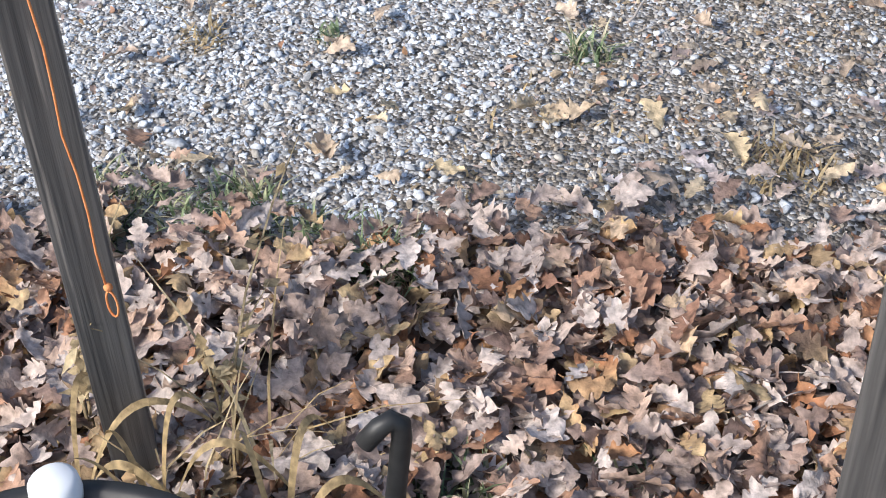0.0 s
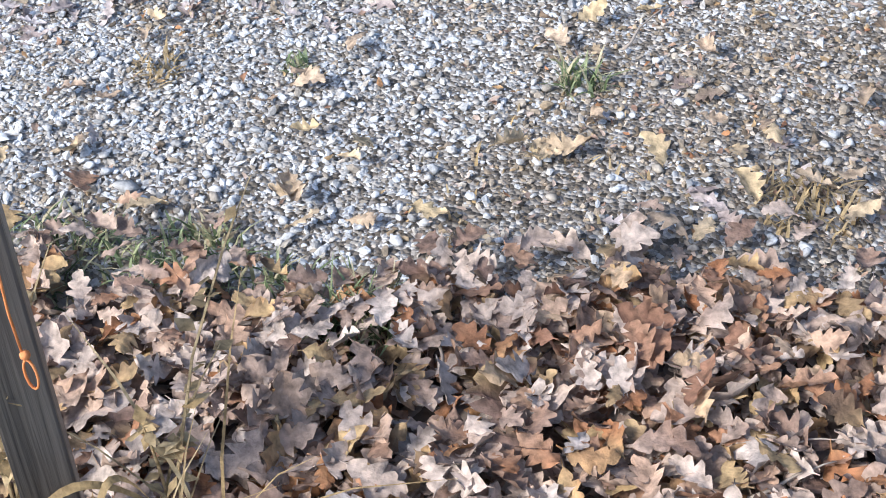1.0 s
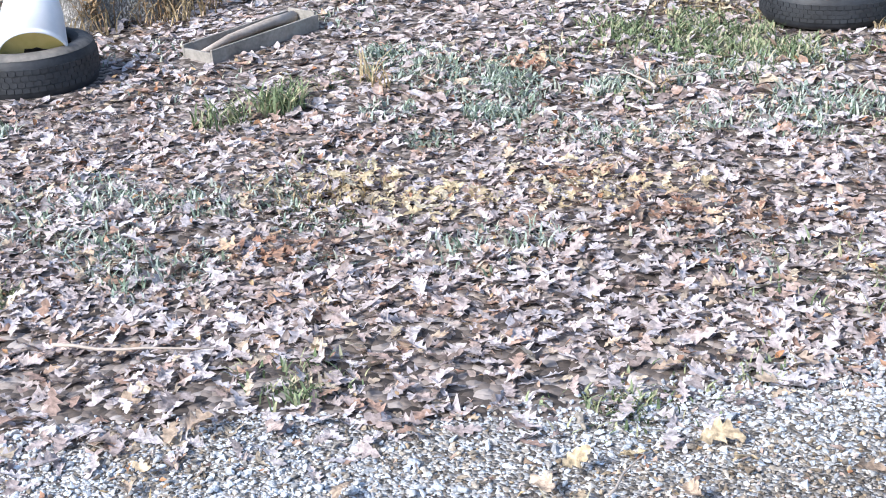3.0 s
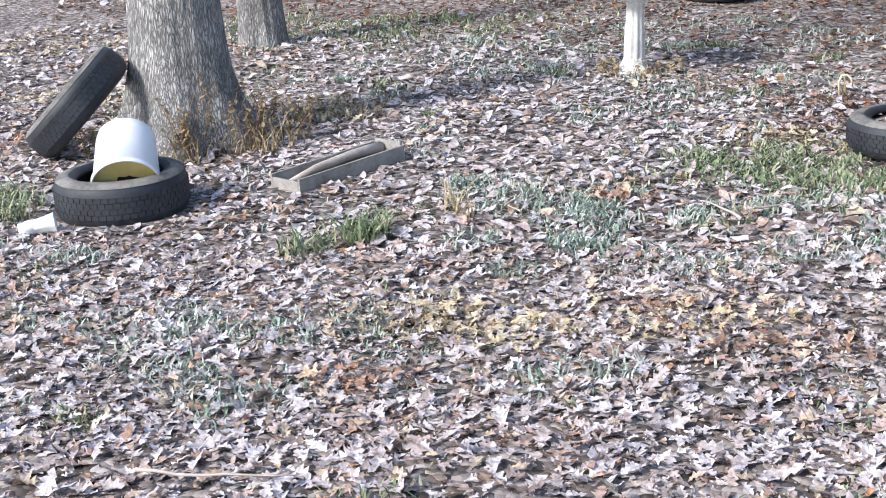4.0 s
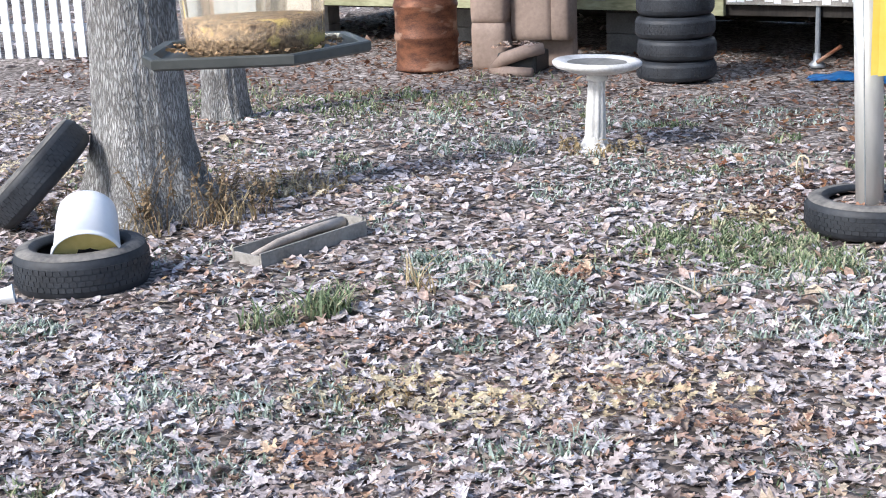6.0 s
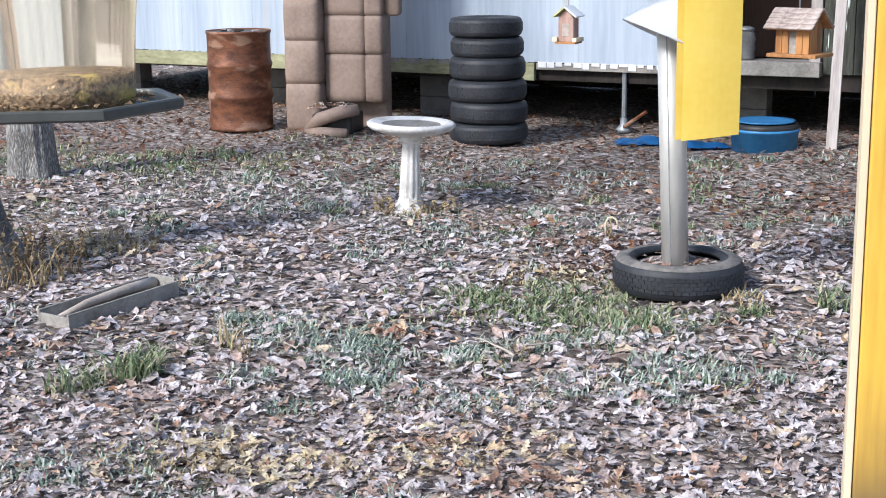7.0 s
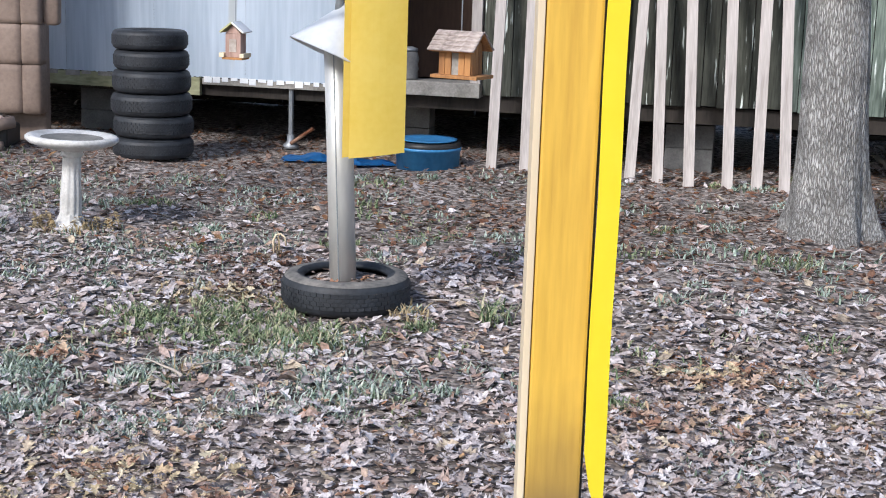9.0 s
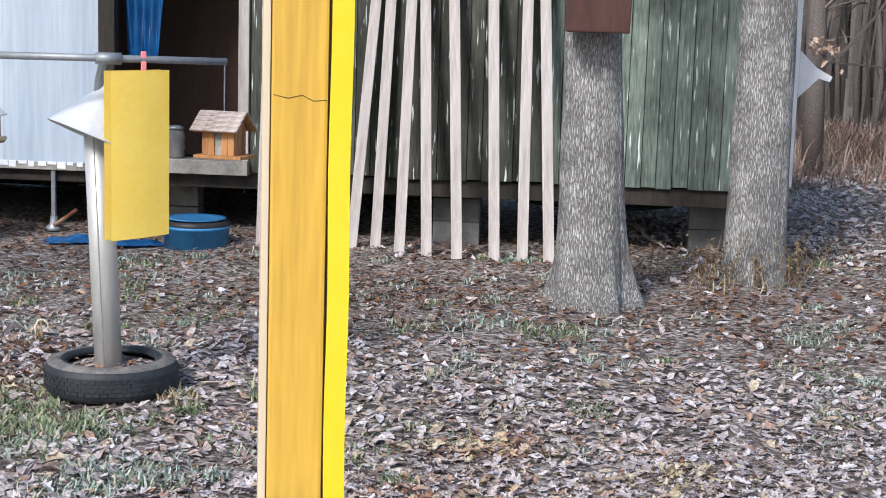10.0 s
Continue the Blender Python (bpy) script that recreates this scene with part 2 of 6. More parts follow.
M_BARK = bark_material()
M_GRIT = crumb_material("dark_grit", [(0.0, (0.07, 0.062, 0.052)), (0.4, (0.18, 0.163, 0.145)), (0.7, (0.33, 0.32, 0.31)), (1.0, (0.56, 0.57, 0.58))], 95, 0.008)
M_RUBBER = material("worn_black_rubber", (0.010, 0.012, 0.016), (0.036, 0.041, 0.050), 5, 0.62, 0, 0.15, 50)
M_RUBBER_EDGE = material("dusty_rubber", (0.07, 0.07, 0.07), (0.24, 0.225, 0.205), 9, 0.85, 0, 0.15, 40)
M_CONCRETE = material("white_painted_concrete", (0.50, 0.49, 0.47), (0.78, 0.77, 0.75), 7, 0.8, 0, 0.25, 60, spot=(0.40, 0.37, 0.31), spot_scale=5, spot_at=0.64)
M_BASIN = material("stained_basin", (0.12, 0.12, 0.11), (0.26, 0.25, 0.23), 6, 0.75, 0, 0.1, 40)
M_RUST = material("rusty_steel", (0.075, 0.03, 0.018), (0.235, 0.095, 0.048), 9, 0.5, 0.35, 0.3, 60, (1, 1, 2.2), spot=(0.36, 0.22, 0.15), spot_scale=2.8, spot_at=0.56)
M_SIDING = material("pale_blue_siding", (0.33, 0.40, 0.49), (0.50, 0.57, 0.66), 3, 0.5, 0.1, 0.05, 30, (1, 1, 0.06), spot=(0.42, 0.45, 0.47), spot_scale=3.5, spot_at=0.66)
M_RIM = material("weathered_yellow_board", (0.17, 0.17, 0.09), (0.40, 0.40, 0.25), 5, 0.85, 0, 0.2, 40, (0.3, 1, 1), spot=(0.13, 0.11, 0.08), spot_scale=4, spot_at=0.62)


def wall_board_material(name, low, high):
    """Old green-grey boards: each of its own shade, streaked, with pale lichen specks."""
    m = material(name, low, high, 5, 0.92, 0, 0.4, 60, (1, 1, 0.10), spot=(0.55, 0.60, 0.57), spot_scale=30, spot_at=0.62, grain=0.5)
    nodes, link = m.node_tree.nodes, m.node_tree.links.new
    bsdf = nodes["Principled BSDF"]
    old = bsdf.inputs["Base Color"].links[0].from_socket
    info, co = nodes.new("ShaderNodeObjectInfo"), nodes.new("ShaderNodeTexCoord")
    n = nodes.new("ShaderNodeTexNoise")
    n.inputs["Scale"].default_value, n.inputs["Detail"].default_value = 1.7, 8
    link(co.outputs["Object"], n.inputs[0])
    mr = nodes.new("ShaderNodeMapRange")
    mr.inputs[1].default_value, mr.inputs[2].default_value, mr.inputs[3].default_value, mr.inputs[4].default_value = 0.3, 0.7, 0.45, 1.5
    link(n.outputs[0], mr.inputs[0])
    mo = nodes.new("ShaderNodeMapRange")
    mo.inputs[3].default_value, mo.inputs[4].default_value = 0.7, 1.35
    link(info.outputs["Random"], mo.inputs[0])
    mu = nodes.new("ShaderNodeMath")
    mu.operation = "MULTIPLY"
    link(mr.outputs[0], mu.inputs[0])
    link(mo.outputs[0], mu.inputs[1])
    mc = nodes.new("ShaderNodeMix")
    mc.data_type, mc.blend_type = "RGBA", "MULTIPLY"
    mc.inputs[0].default_value = 1.0
    link(old, mc.inputs[6])
    link(mu.outputs[0], mc.inputs[7])
    link(mc.outputs[2], bsdf.inputs["Base Color"])
    return m


# one green wall in two colours: shade painted in, then light painted in
M_WALL_SHADED = wall_board_material("shaded_green_boards", (0.024, 0.026, 0.020), (0.078, 0.082, 0.066))
M_WALL_LIT = wall_board_material("lit_mint_boards", (0.062, 0.080, 0.067), (0.205, 0.25, 0.215))
M_DARKWOOD = material("dark_old_wood", (0.014, 0.012, 0.01), (0.045, 0.036, 0.03), 6, 0.9, 0, 0.3, 50, (1, 1, 0.2))
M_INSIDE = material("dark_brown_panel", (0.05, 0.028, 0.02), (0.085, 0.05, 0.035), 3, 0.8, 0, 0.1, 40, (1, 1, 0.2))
M_PLANK = material("weathered_pale_plank", (0.34, 0.305, 0.285), (0.54, 0.495, 0.475), 22, 0.8, 0, 0.3, 90, (1, 1, 0.08), spot=(0.17, 0.13, 0.11), spot_scale=24, spot_at=0.70)
M_WHITE = material("white_paint", (0.66, 0.68, 0.71), (0.84, 0.85, 0.86), 3, 0.6, 0, 0.05, 40)
M_SOFA = material("brown_sofa_cover", (0.20, 0.145, 0.115), (0.32, 0.24, 0.195), 2.5, 0.7, 0, 0.15, 30)
M_BLUE = material("blue_plastic", (0.03, 0.17, 0.40), (0.06, 0.27, 0.55), 4, 0.45, 0, 0.05, 30)
M_BLACKP = material("black_plastic", (0.012, 0.013, 0.014), (0.035, 0.035, 0.036), 5, 0.5, 0, 0.1, 50)
M_GALV = material("galvanised_pipe", (0.58, 0.58, 0.56), (0.76, 0.75, 0.72), 4, 0.36, 0.45, 0.05, 40, (1, 1, 0.2))
M_CONE = material("white_sheet_metal", (0.66, 0.69, 0.72), (0.80, 0.82, 0.84), 4, 0.35, 0.2, 0.03, 30)
M_GREYPIPE = material("grey_pipe", (0.20, 0.22, 0.24), (0.32, 0.34, 0.36), 6, 0.5, 0.4, 0.1, 40)
M_YELLOW = material("yellow_plastic_sheet", (0.82, 0.62, 0.10), (0.88, 0.70, 0.16), 3, 0.5, 0, 0.03, 30)
def thin(m, share):
    """Lets light through a thin sheet."""
    nodes, link = m.node_tree.nodes, m.node_tree.links.new
    bsdf = nodes["Principled BSDF"]
    tr = nodes.new("ShaderNodeBsdfTranslucent")
    link(bsdf.inputs["Base Color"].links[0].from_socket, tr.inputs[0])
    ms = nodes.new("ShaderNodeMixShader")
    ms.inputs[0].default_value = share
    link(bsdf.outputs[0], ms.inputs[1])
    link(tr.outputs[0], ms.inputs[2])
    link(ms.outputs[0], nodes["Material Output"].inputs[0])
    return m


def fading_stain(name, low, high, at, over):
    """Wood that goes from one stain to another up its length, with a ragged edge."""
    m = material(name, high[0], high[1], 20, 0.55, 0, 0.1, 150, (1, 1, 0.08), spot=(0.42, 0.25, 0.06), spot_scale=26, spot_at=0.68, grain=0.5)
    nodes, link = m.node_tree.nodes, m.node_tree.links.new
    bsdf = nodes["Principled BSDF"]
    old = bsdf.inputs["Base Color"].links[0].from_socket
    co, sep = nodes.new("ShaderNodeTexCoord"), nodes.new("ShaderNodeSeparateXYZ")
    link(co.outputs["Object"], sep.inputs[0])
    n = nodes.new("ShaderNodeTexNoise")
    n.inputs["Scale"].default_value = 14
    link(co.outputs["Object"], n.inputs[0])
    ma = nodes.new("ShaderNodeMath")
    ma.operation = "MULTIPLY_ADD"
    ma.inputs[1].default_value = 0.12
    link(n.outputs[0], ma.inputs[0])
    link(sep.outputs[2], ma.inputs[2])
    mr = nodes.new("ShaderNodeMapRange")
    mr.inputs[1].default_value, mr.inputs[2].default_value = at, at + over
    link(ma.outputs[0], mr.inputs[0])
    mc = nodes.new("ShaderNodeMix")
    mc.data_type = "RGBA"
    link(mr.outputs[0], mc.inputs[0])
    mc.inputs[6].default_value = (*low, 1)
    link(old, mc.inputs[7])
    link(mc.outputs[2], bsdf.inputs["Base Color"])
    return m


M_LEMON = material("lemon_plastic_strip", (0.94, 0.78, 0.02), (0.97, 0.84, 0.04), 3, 0.45, 0, 0.02, 30)
thin(M_LEMON, 0.3)
thin(M_YELLOW, 0.3)
M_YWOOD = fading_stain("yellow_stained_wood", (0.085, 0.065, 0.05), ((0.56, 0.33, 0.042), (0.75, 0.47, 0.065)), 1.25, 0.18)
# pale wood; on the yellow post it stands for a sunlit side
M_CREAM = material("pale_and_sunlit_wood", (0.62, 0.50, 0.33), (0.78, 0.67, 0.49), 5, 0.7, 0, 0.1, 50, (1, 1, 0.06))
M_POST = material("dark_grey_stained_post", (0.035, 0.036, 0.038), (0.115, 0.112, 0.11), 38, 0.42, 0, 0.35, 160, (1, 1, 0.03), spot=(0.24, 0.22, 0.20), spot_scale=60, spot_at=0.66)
M_REDBOX = material("dark_red_wood", (0.035, 0.014, 0.011), (0.085, 0.034, 0.025), 5, 0.8, 0, 0.2, 50, (1, 1, 0.2))
M_STRING = material("orange_cord", (0.60, 0.20, 0.06), (0.80, 0.34, 0.14), 30, 0.8, 0, 0.3, 200)
M_CEDAR = material("orange_cedar", (0.20, 0.085, 0.028), (0.50, 0.245, 0.085), 9, 0.7, 0, 0.2, 50, (1, 1, 0.12))
M_SHAKE = material("grey_pink_shakes", (0.20, 0.16, 0.14), (0.52, 0.44, 0.40), 14, 0.85, 0, 0.25, 60)
M_MOSSROOF = material("mossy_pale_roof", (0.40, 0.40, 0.16), (0.66, 0.64, 0.38), 20, 0.85, 0, 0.25, 60)
M_ROSEWOOD = material("rosy_weathered_wood", (0.26, 0.15, 0.12), (0.46, 0.32, 0.27), 14, 0.85, 0, 0.25, 60, (1, 1, 0.2))
M_GREYWOOD = material("grey_weathered_wood", (0.17, 0.16, 0.145), (0.36, 0.34, 0.31), 7, 0.9, 0, 0.3, 60, (1, 1, 1))
M_LOG = material("pale_log", (0.34, 0.29, 0.25), (0.52, 0.46, 0.41), 8, 0.9, 0, 0.3, 60)
M_BUCKET = material("white_plastic_bucket", (0.74, 0.77, 0.80), (0.84, 0.86, 0.88), 3, 0.4, 0, 0.03, 30)
M_BUCKETIN = material("yellowed_plastic", (0.62, 0.50, 0.17), (0.74, 0.62, 0.26), 4, 0.5, 0, 0.03, 30)
M_TRAY = material("grey_green_plastic", (0.035, 0.04, 0.038), (0.085, 0.09, 0.085), 6, 0.5, 0, 0.1, 50)
M_SEED = litter_material("bird_seed", [(0.0, (0.12, 0.08, 0.05)), (0.5, (0.42, 0.28, 0.15)), (1.0, (0.25, 0.16, 0.09))], 0, 0.1, 5.0)
M_SEEDMASS = material("mixed_seed", (0.07, 0.045, 0.03), (0.40, 0.28, 0.16), 70, 0.8, 0, 0.8, 190, spot=(0.62, 0.48, 0.16), spot_scale=16, spot_at=0.6, grain=0.6)
M_BLOCK = material("grey_block", (0.10, 0.10, 0.10), (0.20, 0.198, 0.195), 6, 0.95, 0, 0.3, 70)
M_TARP = material("blue_tarp", (0.012, 0.11, 0.34), (0.03, 0.20, 0.50), 3, 0.45, 0, 0.1, 30)
M_PINK = material("pink_clip", (0.75, 0.18, 0.20), (0.85, 0.30, 0.28), 5, 0.5, 0, 0, 30)
M_WOODS = litter_material("bare_twigs", [(0.0, (0.06, 0.05, 0.045)), (0.5, (0.15, 0.125, 0.11)), (1.0, (0.25, 0.21, 0.18))], 0, 0.1, 0.5)
M_BRUSH = litter_material("russet_brush", [(0.0, (0.22, 0.12, 0.085)), (0.4, (0.45, 0.28, 0.21)), (0.7, (0.46, 0.40, 0.33)), (1.0, (0.22, 0.17, 0.13))], 0, 0.1, 0.5, see_through=0.2)


# ---- mesh helpers ----
def finish(bm, name, mat, smooth=False):
    bmesh.ops.recalc_face_normals(bm, faces=bm.faces)
    me = bpy.data.meshes.new(name)
    bm.to_mesh(me)
    bm.free()
    for m in (mat if isinstance(mat, (list, tuple)) else [mat]):
        me.materials.append(m)
    if smooth:
        me.polygons.foreach_set("use_smooth", [True] * len(me.polygons))
    return me


def part(name, bm, mat, parent=None, label="", m=None, smooth=False):
    ob = new(name, finish(bm, name, mat, smooth))
    if parent:
        ob.parent = parent
    if m is not None:
        ob.matrix_basis = m
    if label:
        ob["label"] = label
    return ob


def thing(name, m, label, category, group="", kind=""):
    ob = new(name)
    ob.empty_display_size = 0.1
    ob.matrix_basis = m
    return tagged(ob, label, category, group, kind)


def box(bm, x0, y0, z0, x1, y1, z1, bevel=0.0, m=None):
    r = bmesh.ops.create_cube(bm, size=1)
    vs = r["verts"]
    for v in vs:
        v.co = Vector((x0 + (v.co.x + 0.5) * (x1 - x0), y0 + (v.co.y + 0.5) * (y1 - y0), z0 + (v.co.z + 0.5) * (z1 - z0)))
    if bevel:
        es = {e for v in vs for e in v.link_edges}
        r2 = bmesh.ops.bevel(bm, geom=list(es), offset=bevel, segments=2, affect="EDGES", profile=0.6)
        vs = list({v for f in r2["faces"] for v in f.verts} | {v for v in vs if v.is_valid})
    if m is not None:
        bmesh.ops.transform(bm, matrix=m, verts=vs)
    return vs


def boxed(x0, y0, z0, x1, y1, z1, bevel=0.004, m=None):
    bm = bmesh.new()
    box(bm, x0, y0, z0, x1, y1, z1, bevel, m)
    return bm


def lathe(profile, steps=32, wave=None):
    """A turned body from (radius, height) pairs, closed where the radius is 0."""
    bm = bmesh.new()
    rings = []
    for r, z in profile:
        if r < 1e-6:
            rings.append([bm.verts.new((0, 0, z))])
        else:
            ring = []
            for i in range(steps):
                a = 2 * math.pi * i / steps
                rr = r * (wave(a, z) if wave else 1)
                ring.append(bm.verts.new((rr * math.cos(a), rr * math.sin(a), z)))
            rings.append(ring)
    for a, b in zip(rings, rings[1:]):
        for i in range(steps):
            j = (i + 1) % steps
            if len(a) == 1 and len(b) == 1:
                continue
            if len(a) == 1:
                bm.faces.new((a[0], b[i], b[j]))
            elif len(b) == 1:
                bm.faces.new((a[i], a[j], b[0]))
            else:
                bm.faces.new((a[i], a[j], b[j], b[i]))
    return bm


def tube(points, radii, steps=10, bm=None, caps=True):
    """A tube along points; radii: one number or one for each point."""
    bm = bm or bmesh.new()
    pts = [Vector(p) for p in points]
    if not isinstance(radii, (list, tuple)):
        radii = [radii] * len(pts)
    rings, up = [], None
    for i, p in enumerate(pts):
        d = (pts[min(i + 1, len(pts) - 1)] - pts[max(i - 1, 0)]).normalized()
        if up is None:
            up = d.orthogonal().normalized()
        side = d.cross(up).normalized()
        up = side.cross(d).normalized()
        rings.append([bm.verts.new(p + radii[i] * (math.cos(2 * math.pi * k / steps) * up + math.sin(2 * math.pi * k / steps) * side)) for k in range(steps)])
    for a, b in zip(rings, rings[1:]):
        for k in range(steps):
            bm.faces.new((a[k], a[(k + 1) % steps], b[(k + 1) % steps], b[k]))
    if caps:
        bm.faces.new(rings[0][::-1])
        bm.faces.new(rings[-1])
    return bm


def mesh_from(name, verts, faces, mat, smooth=True):
    """A mesh of equal-sided faces out of two arrays."""
    me = bpy.data.meshes.new(name)
    n, k = faces.shape
    me.vertices.add(len(verts))
    me.vertices.foreach_set("co", np.ascontiguousarray(verts, dtype=np.float32).ravel())
    me.loops.add(n * k)
    me.loops.foreach_set("vertex_index", np.ascontiguousarray(faces, dtype=np.int32).ravel())
    me.polygons.add(n)
    me.polygons.foreach_set("loop_start", np.arange(n, dtype=np.int32) * k)
    me.update(calc_edges=True)
    me.polygons.foreach_set("use_smooth", [smooth] * n)
    me.materials.append(mat)
    me.validate()
    return me


def ground_height(x, y):
    """Gentle unevenness of the yard."""
    return 0.02 * np.sin(1.7 * x + 0.6) * np.cos(1.3 * y) + 0.012 * np.sin(4.1 * x - 2.3 * y)


# ---- ground ----
def build_ground():
    near = np.linspace(-14, 14, 141)
    gx = np.concatenate([[-400, -150, -60, -30, -20], near, [20, 30, 60, 150, 400]])
    gy = np.concatenate([[-300, -80, -20, -5], np.linspace(-2, 22, 121), [25, 30, 40, 60, 100, 200, 500]])
    xx, yy = np.meshgrid(gx, gy)
    zz = ground_height(xx, yy)
    verts = np.stack([xx, yy, zz], -1).reshape(-1, 3)
    nx, ny = len(gx), len(gy)
    i = (np.arange(ny - 1)[:, None] * nx + np.arange(nx - 1)[None]).ravel()
    ob = new("ground", mesh_from("ground", verts, np.stack([i, i + 1, i + nx + 1, i + nx], 1), M_SOIL))
    return tagged(ob, "brown yard soil under fallen leaves and gravel", "ground", kind="structure")


GROUND = build_ground()

# ---- house across the yard ----
HOUSE = pose(0, 12.98, 0, 0, 0, -24.4)      # x along the front, y into the house, z up
FLOOR_Z = 0.58


def build_house():
    house = thing("mobile_home", HOUSE, "raised home with pale blue metal siding and green boards", "house")
    # ribbed metal siding, a panel a piece
    x = -6.3
    while x < 1.40:
        w = min(0.86, 1.41 - x)
        bm = bmesh.new()
        n = int(w / 0.0225)
        cols = []
        for i in range(n + 1):
            px = x + w * i / n
            dy = (0.0, -0.0018, -0.0018, 0.0)[i % 4] - (0.003 if i in (0, n) else 0)
            cols.append([bm.verts.new((px, dy, z)) for z in (FLOOR_Z + random.uniform(-0.006, 0.006), 1.2, 2.0, 2.9)])
        for a, b in zip(cols, cols[1:]):
            for k in range(3):
                bm.faces.new((a[k], b[k], b[k + 1], a[k + 1]))
        part("siding_panel", bm, M_SIDING, house)
        x += 0.86
    part("wall_core", boxed(-6.3, 0.02, FLOOR_Z, 1.41, 0.10, 2.9, 0), M_DARKWOOD, house)
    # rim board under the siding, in weathered lengths
    for x0, x1, drop in ((-6.3, -2.2, 0.14), (-2.2, 0.0, 0.13), (0.0, 0.16, 0.16), (0.18, 1.42, 0.06)):
        part("rim_board", boxed(x0, -0.02, FLOOR_Z - drop, x1, 0.03, FLOOR_Z - 0.004, 0.004), M_RIM if x1 < 0.17 else M_GREYWOOD, house)
    part("floor_frame", boxed(-6.3, 0.05, FLOOR_Z - 0.16, 7.1, 3.6, FLOOR_Z - 0.02, 0), M_DARKWOOD, house)
    # doorway with a deep dark entry
    part("door_post", boxed(1.41, -0.03, FLOOR_Z, 1.55, 0.09, 2.9, 0.006), M_DARKWOOD, house)
    part("door_post", boxed(2.60, -0.03, FLOOR_Z, 2.69, 0.09, 2.9, 0.006), M_PLANK, house, "pale worn door post")
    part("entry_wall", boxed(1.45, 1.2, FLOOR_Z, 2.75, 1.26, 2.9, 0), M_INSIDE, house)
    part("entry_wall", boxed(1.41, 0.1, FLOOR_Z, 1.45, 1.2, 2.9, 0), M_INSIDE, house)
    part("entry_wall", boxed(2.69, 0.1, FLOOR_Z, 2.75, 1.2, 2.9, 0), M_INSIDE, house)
    part("door_head", boxed(1.41, -0.03, 2.6, 2.69, 0.09, 2.9, 0.004), M_DARKWOOD, house)
    part("doorstep", boxed(1.5, -0.09, FLOOR_Z - 0.04, 2.70, 0.2, FLOOR_Z + 0.08, 0.008), M_GREYWOOD, house, "grey weathered doorstep ledge")
    # green board wall
    x = 2.70
    while x < 7.0:
        w = random.choice((0.12, 0.13, 0.145))
        w = min(w, 7.02 - x)
        # boards past about x 5.25 take the paler, lit colour
        part("wall_board", boxed(x + 0.003, random.uniform(-0.004, 0.004), FLOOR_Z - random.uniform(0, 0.02), x + w - 0.003, 0.03, 2.9, 0.003), M_WALL_LIT if x > 5.25 + random.uniform(-0.2, 0.2) else M_WALL_SHADED, house)
        x += w
    part("wall_core", boxed(2.70, 0.03, FLOOR_Z, 7.02, 0.10, 2.9, 0), M_DARKWOOD, house)
    part("corner_trim", boxed(7.02, -0.02, FLOOR_Z + 0.04, 7.16, 0.12, 2.9, 0.004), M_WHITE, house, "white painted corner trim")
    part("end_wall", boxed(7.03, 0.12, FLOOR_Z, 7.12, 3.6, 2.9, 0), M_WHITE, house)
    part("back_wall", boxed(-6.3, 3.5, FLOOR_Z, 7.03, 3.6, 2.9, 0), M_WHITE, house)
    part("end_wall", boxed(-6.3, 0.10, FLOOR_Z, -6.2, 3.5, 2.9, 0), M_SIDING, house)
    part("roof", boxed(-6.5, -0.25, 2.9, 7.4, 3.8, 3.05, 0.01), M_GREYPIPE, house)
    # blocks and a jack stand carry the floor
    for bx, by in ((-4.9, 0.5), (-3.0, 0.6), (-1.05, 0.45), (1.9, 0.6), (4.42, 0.35), (6.6, 0.5)):
        for k in range(2):
            part("support_block", boxed(bx - 0.2, by, k * 0.2 - 0.02, bx + 0.2, by + 0.2, k * 0.2 + 0.175, 0.008), M_BLOCK, house)
    for k in range(9):
        bx = -5.8 + k * 1.1
        part("rear_skirt", boxed(bx, 3.3, 0.0, bx + 1.08, 3.36, FLOOR_Z - 0.17, 0.003), M_DARKWOOD, house)
    bm = tube([(1.0, 0.02, 0.0), (1.0, 0.02, FLOOR_Z - 0.02)], 0.022, 8)
    part("support_pipe", bm, M_GREYPIPE, house)
    # torn pale flashing along the siding's foot, and a lever by the jack stand
    for x in np.arange(0.2, 1.38, 0.085):
        part("flashing_scrap", boxed(x, -0.027, FLOOR_Z - 0.012 - random.uniform(0.0, 0.035), x + random.uniform(0.05, 0.08), -0.0225, FLOOR_Z + 0.012, 0), M_WHITE, house)
    for x in np.arange(-2.1, -0.1, 0.16):
        part("flashing_scrap", boxed(x, -0.027, FLOOR_Z - 0.02 - random.uniform(0.0, 0.04), x + random.uniform(0.08, 0.15), -0.0225, FLOOR_Z + 0.004, 0), M_GREYWOOD, house)
    part("jack_foot", lathe([(0, 0), (0.07, 0), (0.07, 0.03), (0.035, 0.06), (0.03, 0.12), (0, 0.12)], 14), M_GREYPIPE, house, m=pose(1.0, 0.02, 0.0), smooth=True)
    part("jack_lever", tube([(1.02, -0.03, 0.05), (1.24, -0.08, 0.20)], 0.016, 8), M_RUST, house, "rusty jack lever")
    part("drain_pipe", tube([(4.9, 1.2, 0.30), (5.6, 1.1, 0.24), (6.3, 1.2, 0.30)], 0.03, 8), M_BLACKP, house)
    # little white gable sign board on the far corner
    bm = bmesh.new()
    vs = [(7.165, 0.0, 1.34), (7.165, 0.0, 1.72), (7.30, 0.0, 1.585), (7.43, 0.0, 1.515), (7.41, 0.0, 1.475), (7.32, 0.0, 1.50)]
    a = [bm.verts.new(v) for v in vs]
    b = [bm.verts.new((v[0], 0.04, v[2])) for v in vs]
